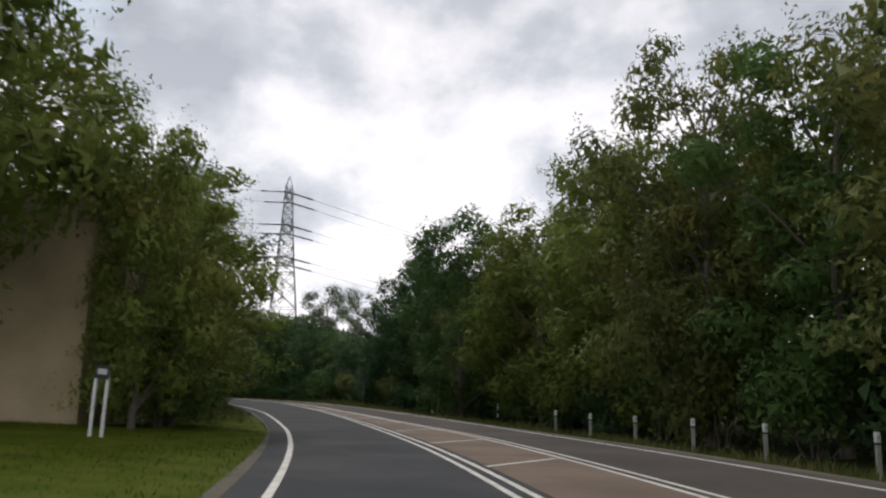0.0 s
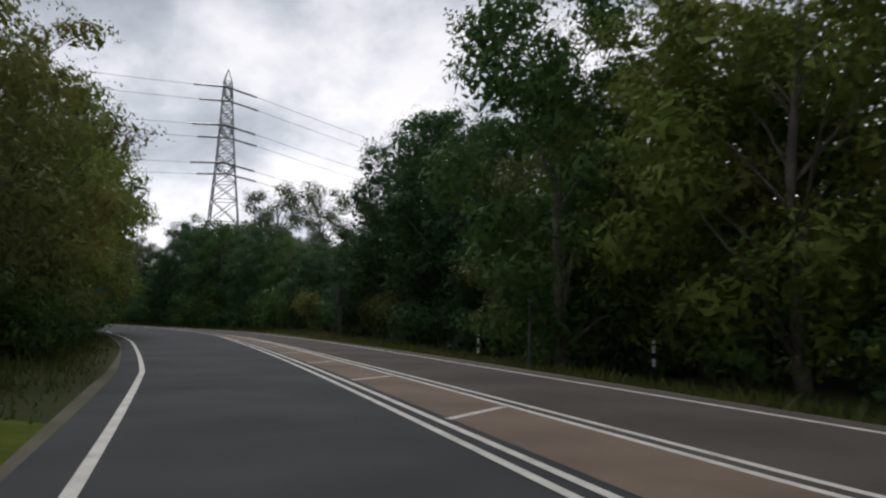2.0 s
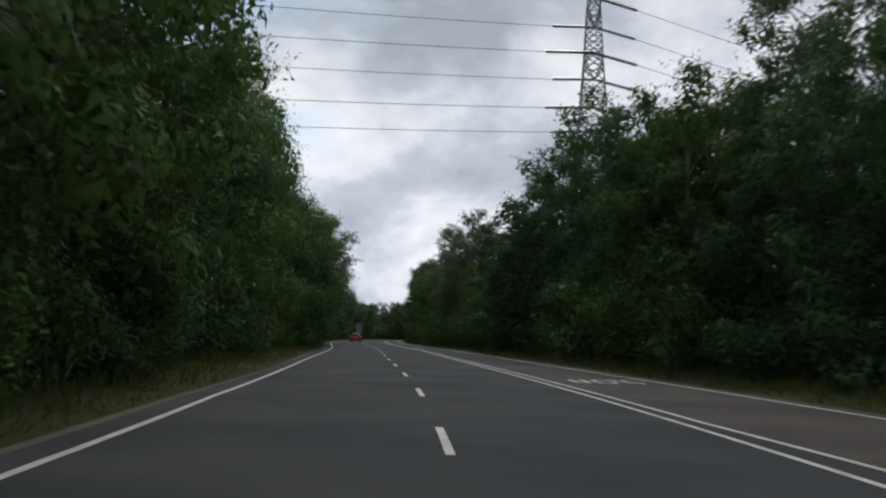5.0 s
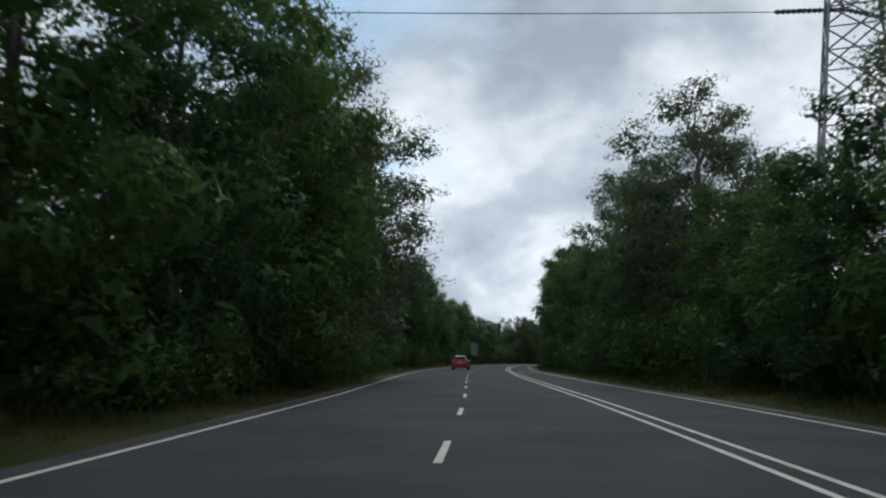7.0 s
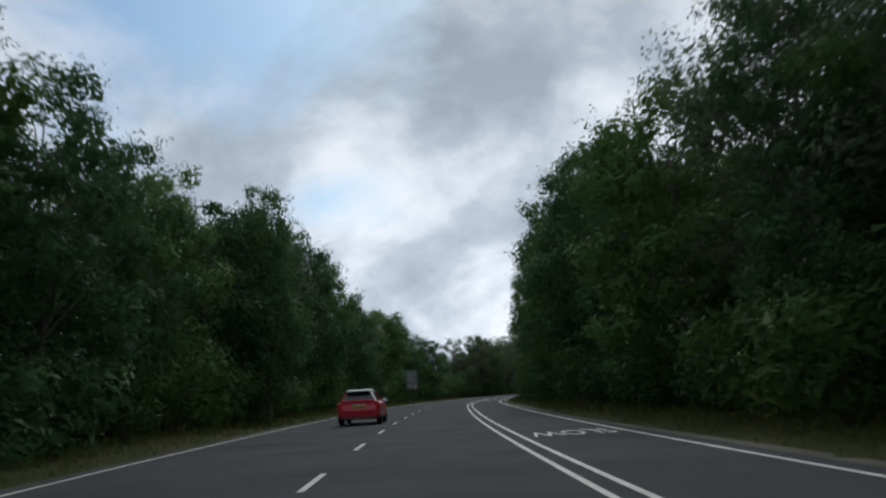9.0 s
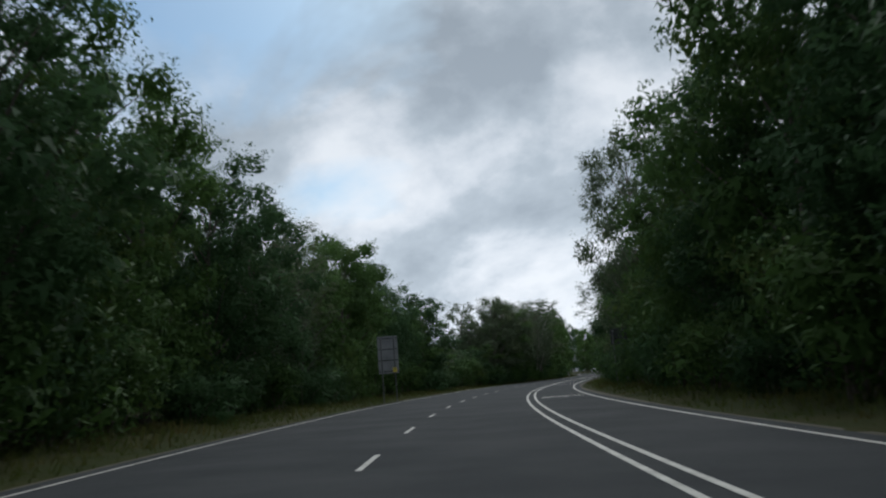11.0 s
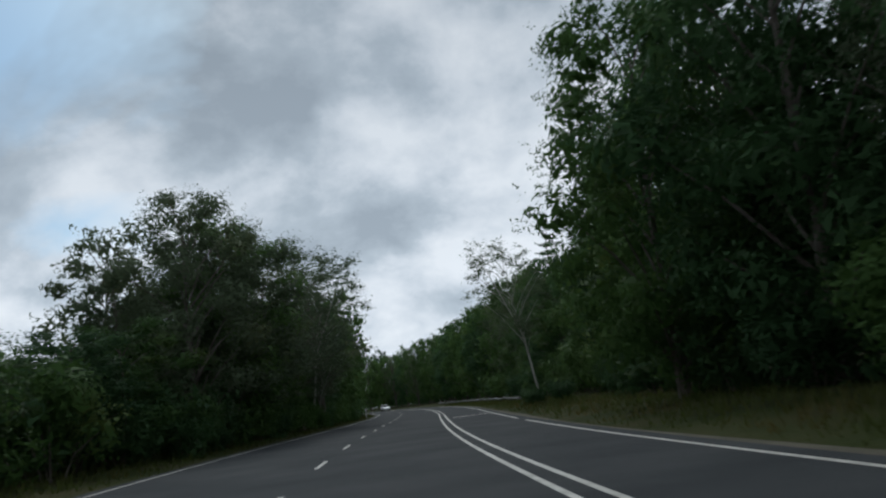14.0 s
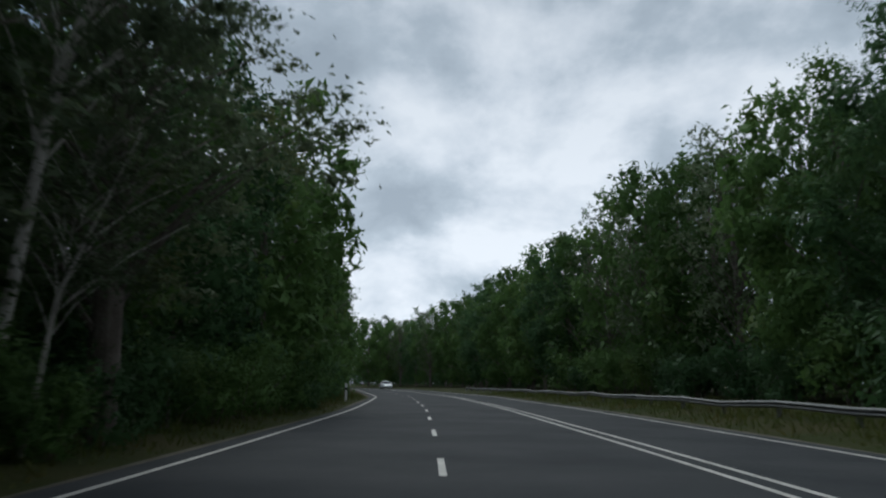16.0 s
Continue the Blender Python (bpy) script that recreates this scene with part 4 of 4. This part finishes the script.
def twin_post_marker(x, y, yaw):
    sign = empty("twin_post_sign", pose(x, y, z_at(x, y), 0, 0, yaw), "small dark plate on two pale posts in mown grass", "sign")
    for sx in (-0.10, 0.10):
        bm = bmesh.new()
        rod(bm, (sx, 0, -0.3), (sx + 0.04, 0, 1.12), 0.032, n=10)
        part("post", bm, WHITE, sign)
    bm = bmesh.new()
    box(bm, (0.26, 0.035, 0.24), (0.05, -0.03, 1.18), Euler((0, 0.12, 0)).to_matrix(), 0.012)
    plate = part("plate", bm, BLACK, sign)
    bm = bmesh.new()
    box(bm, (0.16, 0.008, 0.10), (0.05, -0.052, 1.19), Euler((0, 0.12, 0)).to_matrix())
    part("plate_face", bm, STEEL, plate)


twin_post_marker(-5.35, 18.2, 8)


def road_sign_back(x, y, yaw, width, low, high, label, yellow, face=SIGN_BACK):
    """A sign seen from behind: panel with stiffening rails on two tubes."""
    z = z_at(x, y)
    sign = empty("road_sign", pose(x, y, z, 0, 0, yaw), label, "road sign", "signs")
    bm = bmesh.new()
    box(bm, (width, 0.012, high - low), (0, 0, (low + high) / 2), bevel=0.004)
    panel = part("panel", bm, face, sign)
    n = 4
    for k in range(n):
        zz = low + 0.12 + (high - low - 0.24) * k / (n - 1)
        bm = bmesh.new()
        box(bm, (width * 0.98, 0.03, 0.045), (0, -0.022, zz), bevel=0.005)
        box(bm, (width * 0.96, 0.006, 0.020), (0, -0.042, zz))
        part("stiffening_rail", bm, BLACK, panel, "dark channel across the back")
    for sx in (-0.32, 0.32):
        bm = bmesh.new()
        rod(bm, (sx * width, -0.075, -0.4), (sx * width, -0.075, high - 0.04), 0.038, n=12)
        tube = part("post", bm, WEATHERED, sign)
        for k in (0, 3):
            zz = low + 0.12 + (high - low - 0.24) * k / (n - 1)
            bm = bmesh.new()
            box(bm, (0.12, 0.06, 0.05), (sx * width, -0.06, zz), bevel=0.006)
            part("clamp", bm, STEEL, tube)
    if yellow:
        bm = bmesh.new()
        box(bm, (0.22, 0.05, 0.26), (width * 0.30, -0.125, low + 0.20), bevel=0.01)
        plate = part("label_plate", bm, YELLOW, sign, "small yellow plate with dark writing")
        bm = bmesh.new()
        box(bm, (0.16, 0.004, 0.035), (width * 0.30, -0.153, low + 0.26))
        box(bm, (0.12, 0.004, 0.03), (width * 0.30, -0.153, low + 0.18))
        part("writing_bar", bm, BLACK, plate)


road_sign_back(-99.9, 265.7, 24, 1.2, 1.77, 3.97, "grey back of a tall road sign on two steel posts", True)

# its back is coloured dark to stand for the shade under the trees
road_sign_back(-86.7, 268.3, heading(278) - 30, 1.0, 2.2, 3.1, "grey back of a wide road sign, darkened in colour for shade under the trees", False, SHADED_SIGN)
_x, _y = at(72.0, right_edge(72) + 3.0)
road_sign_back(_x, _y, heading(72) + 55, 0.62, 2.0, 3.5, "narrow grey sign seen edge on beside the wood", False)
_x, _y = at(45.2, right_edge(45) + 3.0)
pole = empty("verge_pole", pose(_x, _y, z_at(_x, _y), 0, 1, heading(45)), "slim grey metal pole standing in the verge grass", "pole")
bm = bmesh.new()
rod(bm, (0, 0, -0.4), (0, 0, 2.1), 0.035, n=10)
part("shaft", bm, WEATHERED, pole)
bm = bmesh.new()
box(bm, (0.16, 0.05, 0.10), (0, 0, 2.06), bevel=0.012)
part("cap", bm, WEATHERED, pole)
bm = bmesh.new()
box(bm, (0.22, 0.04, 0.04), (0, 0, 1.15), bevel=0.008)
part("bracket", bm, WEATHERED, pole)


def guard_rail(s0, s1, off):
    rail = empty("guard_rail", Matrix.Identity(4), "low weathered steel crash barrier on a grass verge", "crash barrier")
    ss = np.arange(s0, s1, 2.0)
    prof = [(0.00, 0.43), (0.035, 0.42), (0.07, 0.395), (0.07, 0.375), (0.02, 0.345), (0.02, 0.33), (0.07, 0.30), (0.07, 0.28), (0.035, 0.255), (0.0, 0.245)]
    verts = []
    for i, s in enumerate(ss):
        drop = 0.45 * max(0.0, 1 - i / 3.0)
        x0, y0 = at(s, off(s))
        g = z_at(x0, y0)
        for o, z in prof:
            x, y = at(s, off(s) - o)
            verts.append((x, y, g + z - drop))
    k = len(prof)
    faces = [(i * k + j, i * k + j + 1, (i + 1) * k + j + 1, (i + 1) * k + j) for i in range(len(ss) - 1) for j in range(k - 1)]
    beam = raw("beam", verts, faces, WEATHERED, rail)
    mod = beam.modifiers.new("thickness", "SOLIDIFY")
    mod.thickness = 0.006
    for s in ss[2::2]:
        x, y = at(s, off(s) + 0.06)
        g = z_at(x, y)
        bm = bmesh.new()
        box(bm, (0.09, 0.11, 1.0), (x, y, g - 0.10), Euler((0, 0, radians(heading(s)))).to_matrix(), 0.006)
        part("post", bm, WEATHERED, rail)


guard_rail(354, 452, lambda s: float(np.interp(s, [354, 362, 452], [6.6, 5.9, 6.3])))
marker_s = 398
x, y = at(marker_s, left_edge(marker_s) - 1.2)
far_post = empty("verge_marker_post", pose(x, y, z_at(x, y), 0, 0, heading(marker_s)), "small white marker post at the outside of the bend", "marker post", "marker posts")
bm = bmesh.new()
box(bm, (0.10, 0.06, 1.2), (0, 0, 0.4), bevel=0.01)
part("shaft", bm, WHITE, far_post)
bm = bmesh.new()
box(bm, (0.108, 0.068, 0.16), (0, 0, 0.72), bevel=0.008)
part("black_band", bm, BLACK, far_post)

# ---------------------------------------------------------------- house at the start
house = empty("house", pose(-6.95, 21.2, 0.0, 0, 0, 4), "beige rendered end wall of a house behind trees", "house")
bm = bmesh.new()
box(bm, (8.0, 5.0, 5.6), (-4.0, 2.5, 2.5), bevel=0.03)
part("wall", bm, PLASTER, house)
bm = bmesh.new()
for sgn in (0, 1):
    a, b = ((-8.35, -0.3), (-4.0, 2.4)) if not sgn else ((0.35, -0.3), (-4.0, 2.4))
    v = [bm.verts.new((a[0], yy, 5.35 + (0 if k < 2 else 2.6) + dz)) if k < 2 else bm.verts.new((b[0], yy, 7.95 + dz)) for dz in (0, 0.18) for k, yy in ((0, -0.35), (1, 5.35), (2, 5.35), (3, -0.35))]
    for f in ((0, 1, 2, 3), (7, 6, 5, 4), (0, 4, 5, 1), (1, 5, 6, 2), (2, 6, 7, 3), (3, 7, 4, 0)):
        bm.faces.new([v[i] for i in f])
bmesh.ops.recalc_face_normals(bm, faces=bm.faces[:])
part("roof", bm, TILE, house)
bm = bmesh.new()
box(bm, (8.06, 5.06, 0.35), (-4.0, 2.5, 0.05), bevel=0.01)
part("plinth", bm, GREY_WOOD, house, "darker base course")

lv, lf = [], []
for i in range(19):
    for j in range(9):
        s = -2 + 2.0 * i
        x, y = at(s, left_edge(s) - 0.52 - (1.15 if s < 18 else 0.4) * j)
        lv.append((x, y, z_at(x, y) + 0.035 - (0.12 if i in (0, 18) or j == 8 else 0)))
        if i and j:
            n = len(lv) - 1
            lf.append((n - 10, n - 9, n, n - 1))
lawn = raw("lawn", lv, lf, LAWN, smooth=True)
tagged(lawn, "short mown bright green grass in front of the house", "lawn", kind="structure")
WALNUT = make_tree("walnut_tree", 11, 4.6, 2.4, 36, 10500, 0.16, LEAF_LIME, BARK, "yellow-green tree overhanging the beige house wall", 19)
stand(WALNUT, -9.7, 17.9, (1.15, 1.15, 1.25), 0.4)
stand(TREES[6], -5.8, 21.2, (0.48, 0.48, 0.66), 2.0)
stand(TREES[6], -6.2, 25.0, (0.85, 0.85, 0.66), 1.1)
stand(TREES[0], -8.5, 30.0, (0.98, 0.98, 0.70), 4.1)
stand(TREES[6], -10.9, 24.5, (1.0, 1.0, 0.95), 3.0)
stand(BUSHES[0], -5.9, 23.0, (0.7, 0.7, 0.9), 0.3, "roadside bushes")

# ---------------------------------------------------------------- pylon and power line
PYLON = Vector((-37.4, 209.5, 0))
RUN = Vector((-0.79, -0.613, 0))
ARM = Vector((0.12, -0.993, 0))
SIDE = Vector((0.993, 0.12, 0))
ARMS = ((50.4, 5.9), (42.0, 6.2), (33.8, 6.8))
TOP = 56.0


def pylon_half(z):
    return float(np.interp(z, [0, 18, 33.8, 42, 50.4, 53.2, 56], [5.1, 3.4, 2.05, 1.48, 1.05, 0.86, 0.12]))


def make_pylon():
    py = empty("pylon", Matrix.Translation(PYLON), "tall grey steel lattice electricity pylon behind the trees", "pylon")
    corner = lambda z, i: (ARM * (1 if i in (0, 1) else -1) + SIDE * (1 if i in (0, 3) else -1)) * pylon_half(z) + Vector((0, 0, z))
    levels = [-0.5, 8, 15.5, 21.8, 26.7, 30.6, 33.8, 36.7, 39.4, 42, 44.3, 46.4, 48.4, 50.4, 53.2]
    for i in range(4):
        bm = bmesh.new()
        limb(bm, [corner(a, i) for a in levels] + [Vector((0, 0, TOP))], 0.20, 0.10, 4)
        part("leg", bm, PYLON_STEEL, py)
        bm = bmesh.new()
        for a, b in zip(levels, levels[1:]):
            j = (i + 1) % 4
            rod(bm, corner(a, i), corner(b, j), 0.085, n=4)
            rod(bm, corner(a, j), corner(b, i), 0.085, n=4)
            rod(bm, corner(b, i), corner(b, j), 0.07, n=4)
        part("bracing", bm, PYLON_STEEL, py)
    for z, length in ARMS:
        for sg in (1, -1):
            bm = bmesh.new()
            tip = ARM * sg * length + Vector((0, 0, z))
            h = pylon_half(z)
            for q in (1, -1):
                lo = ARM * sg * h + SIDE * q * h + Vector((0, 0, z))
                hi = ARM * sg * h + SIDE * q * h + Vector((0, 0, z + 2.2))
                rod(bm, lo, tip, 0.11, 0.09, 4)
                rod(bm, hi, tip, 0.09, 0.07, 4)
                for k in range(1, 4):
                    rod(bm, lo.lerp(tip, k / 4), hi.lerp(tip, k / 4), 0.05, n=4)
                    rod(bm, lo.lerp(tip, k / 4), hi.lerp(tip, (k - 1) / 4), 0.05, n=4)
            part("cross_arm", bm, PYLON_STEEL, py)
            for q in (1, -1):
                bm = bmesh.new()
                end = tip + RUN * q * 7.5 + Vector((0, 0, -0.9))
                for k in range(14):
                    a, b = tip.lerp(end, k / 14), tip.lerp(end, (k + 0.62) / 14)
                    rod(bm, a, b, 0.27, 0.17, 8)
                rod(bm, tip, end, 0.05, n=6)
                part("insulator", bm, CERAMIC, py, "dark string of insulator discs")


make_pylon()


def conductor(z, arm, q, span, sag, drop):
    a = PYLON + ARM * arm + RUN * q * 7.5 + Vector((0, 0, z - 0.9))
    b = PYLON + ARM * arm + RUN * q * span + Vector((0, 0, z - drop))
    cu = bpy.data.curves.new("conductor", "CURVE")
    cu.dimensions, cu.bevel_depth, cu.bevel_resolution = "3D", 0.045, 1
    sp = cu.splines.new("POLY")
    sp.points.add(40)
    for i in range(41):
        t = i / 40
        p = a.lerp(b, t)
        sp.points[i].co = (p.x, p.y, p.z - 4 * sag * t * (1 - t), 1)
    tmp = new("conductor", cu)
    bpy.context.view_layer.update()
    me = bpy.data.meshes.new_from_object(tmp.evaluated_get(bpy.context.evaluated_depsgraph_get()))
    bpy.data.objects.remove(tmp)
    me.materials.clear()
    ob = link("power_cable", me, WIRE)
    tagged(ob, "thin sagging power cable strung from the pylon", "power cable", "power cables")


for z, length in ARMS:
    for sg in (1, -1):
        conductor(z, sg * length, 1, 320, 7.5, 2.0)
        conductor(z, sg * length, -1, 320, 8.0, 16.0)

# ---------------------------------------------------------------- single trees
place(BIRCH, 351.2, right_edge(351) + 3.2, (0.80, 0.80, 0.77), radians(heading(351)))
place(BIRCH, 307.4, right_edge(306) + 3.7, (0.75, 0.75, 0.7), radians(heading(306)))
place(BIRCH, 363.0, left_edge(363) - 2.5, (1.05, 1.05, 1.0), radians(heading(366)) + math.pi)
place(BIRCH, 363.6, left_edge(363) - 2.2, (0.5, 0.5, 0.42), radians(heading(363)) + math.pi)
for s, o, k in ((350.0, 2.9, 0.42), (351.6, 2.6, 0.38), (349.0, 4.2, 0.5), (352.6, 4.4, 0.5)):
    place(BUSHES[1], s, right_edge(s) + o, (k, k, k), s, group="roadside bushes")
for s, o, k in ((107.5, 4.8, 0.6), (112.0, 8.2, 0.9), (115.5, 9.4, 0.9), (119.0, 10.6, 1.0), (123.0, 11.5, 1.0), (111.0, 12.5, 1.0)):
    place(BUSHES[0], s, right_edge(s) + o, (k, k, k), s, group="roadside bushes")
for s, o, k in ((362.2, 2.0, 0.36), (363.4, 1.7, 0.34)):
    place(BUSHES[0], s, left_edge(s) - o, (k, k, k), s, group="roadside bushes")

for proto in TREES + MID_TREES + FAR_TREES + BUSHES:      # kinds that found no place
    if proto.name not in used:
        for ob in list(proto.children) + [proto]:
            bpy.data.objects.remove(ob)

# ---------------------------------------------------------------- long grass on the verges


def verge_grass():
    rs = np.random.default_rng(77)
    n = 100000
    s = np.r_[rs.uniform(-8, 120, n * 2 // 5), rs.uniform(120, 430, n - n * 2 // 5)]
    side = rs.random(n) < 0.5
    out = 0.75 + 4.2 * rs.random(n) ** 0.8
    off = np.where(side, [right_edge(v) for v in s] + out, [left_edge(v) for v in s] - out)
    keep = ~((s < 24) & ~side & (out > 0.9))
    s, off, out = s[keep], off[keep], out[keep]
    n = len(s)
    c = np.stack([np.interp(s, S, LINE[:, 0]), np.interp(s, S, LINE[:, 1])], 1)
    nn = np.stack([np.interp(s, S, NRM[:, 0]), np.interp(s, S, NRM[:, 1])], 1)
    p = c + nn * off[:, None]
    z = ground_z(p) - 0.02
    h = (0.08 + 0.32 * rs.random(n) ** 1.4) * np.clip(out / 1.8, 0.35, 1.0)
    a = rs.uniform(0, 6.28, n)
    w = 0.012 + 0.016 * rs.random(n)
    d = np.stack([np.cos(a), np.sin(a)], 1)
    bend = rs.normal(size=(n, 2)) * 0.4 * h[:, None]
    v = np.stack([np.c_[p - d * w[:, None], z], np.c_[p + d * w[:, None], z], np.c_[p + d * w[:, None] * 0.4 + bend * 0.7, z + h * 0.75], np.c_[p + bend, z + h]], 1).reshape(-1, 3)
    ob = link("verge_grass", leaf_mesh("verge_grass", [v], GRASS), GRASS)
    tagged(ob, "long uneven green and straw coloured grass", "grass", kind="stuff")


verge_grass()


def lawn_blades():
    rs = np.random.default_rng(78)
    n = 16000
    s = rs.uniform(-2, 20, n)
    off = left_edge(s) - 0.6 - 8.0 * rs.random(n)
    c = np.stack([np.interp(s, S, LINE[:, 0]), np.interp(s, S, LINE[:, 1])], 1)
    nn = np.stack([np.interp(s, S, NRM[:, 0]), np.interp(s, S, NRM[:, 1])], 1)
    p = c + nn * off[:, None]
    z = ground_z(p) + 0.02
    h = 0.03 + 0.05 * rs.random(n)
    a = rs.uniform(0, 6.28, n)
    d = np.stack([np.cos(a), np.sin(a)], 1) * 0.008
    bend = rs.normal(size=(n, 2)) * 0.02
    v = np.stack([np.c_[p - d, z], np.c_[p + d, z], np.c_[p + bend, z + h]], 1).reshape(-1, 3)
    ob = link("lawn_grass", leaf_mesh("lawn_grass", [v], LAWN, [3]), LAWN)
    tagged(ob, "short bright blades of mown grass", "grass", kind="stuff")


lawn_blades()
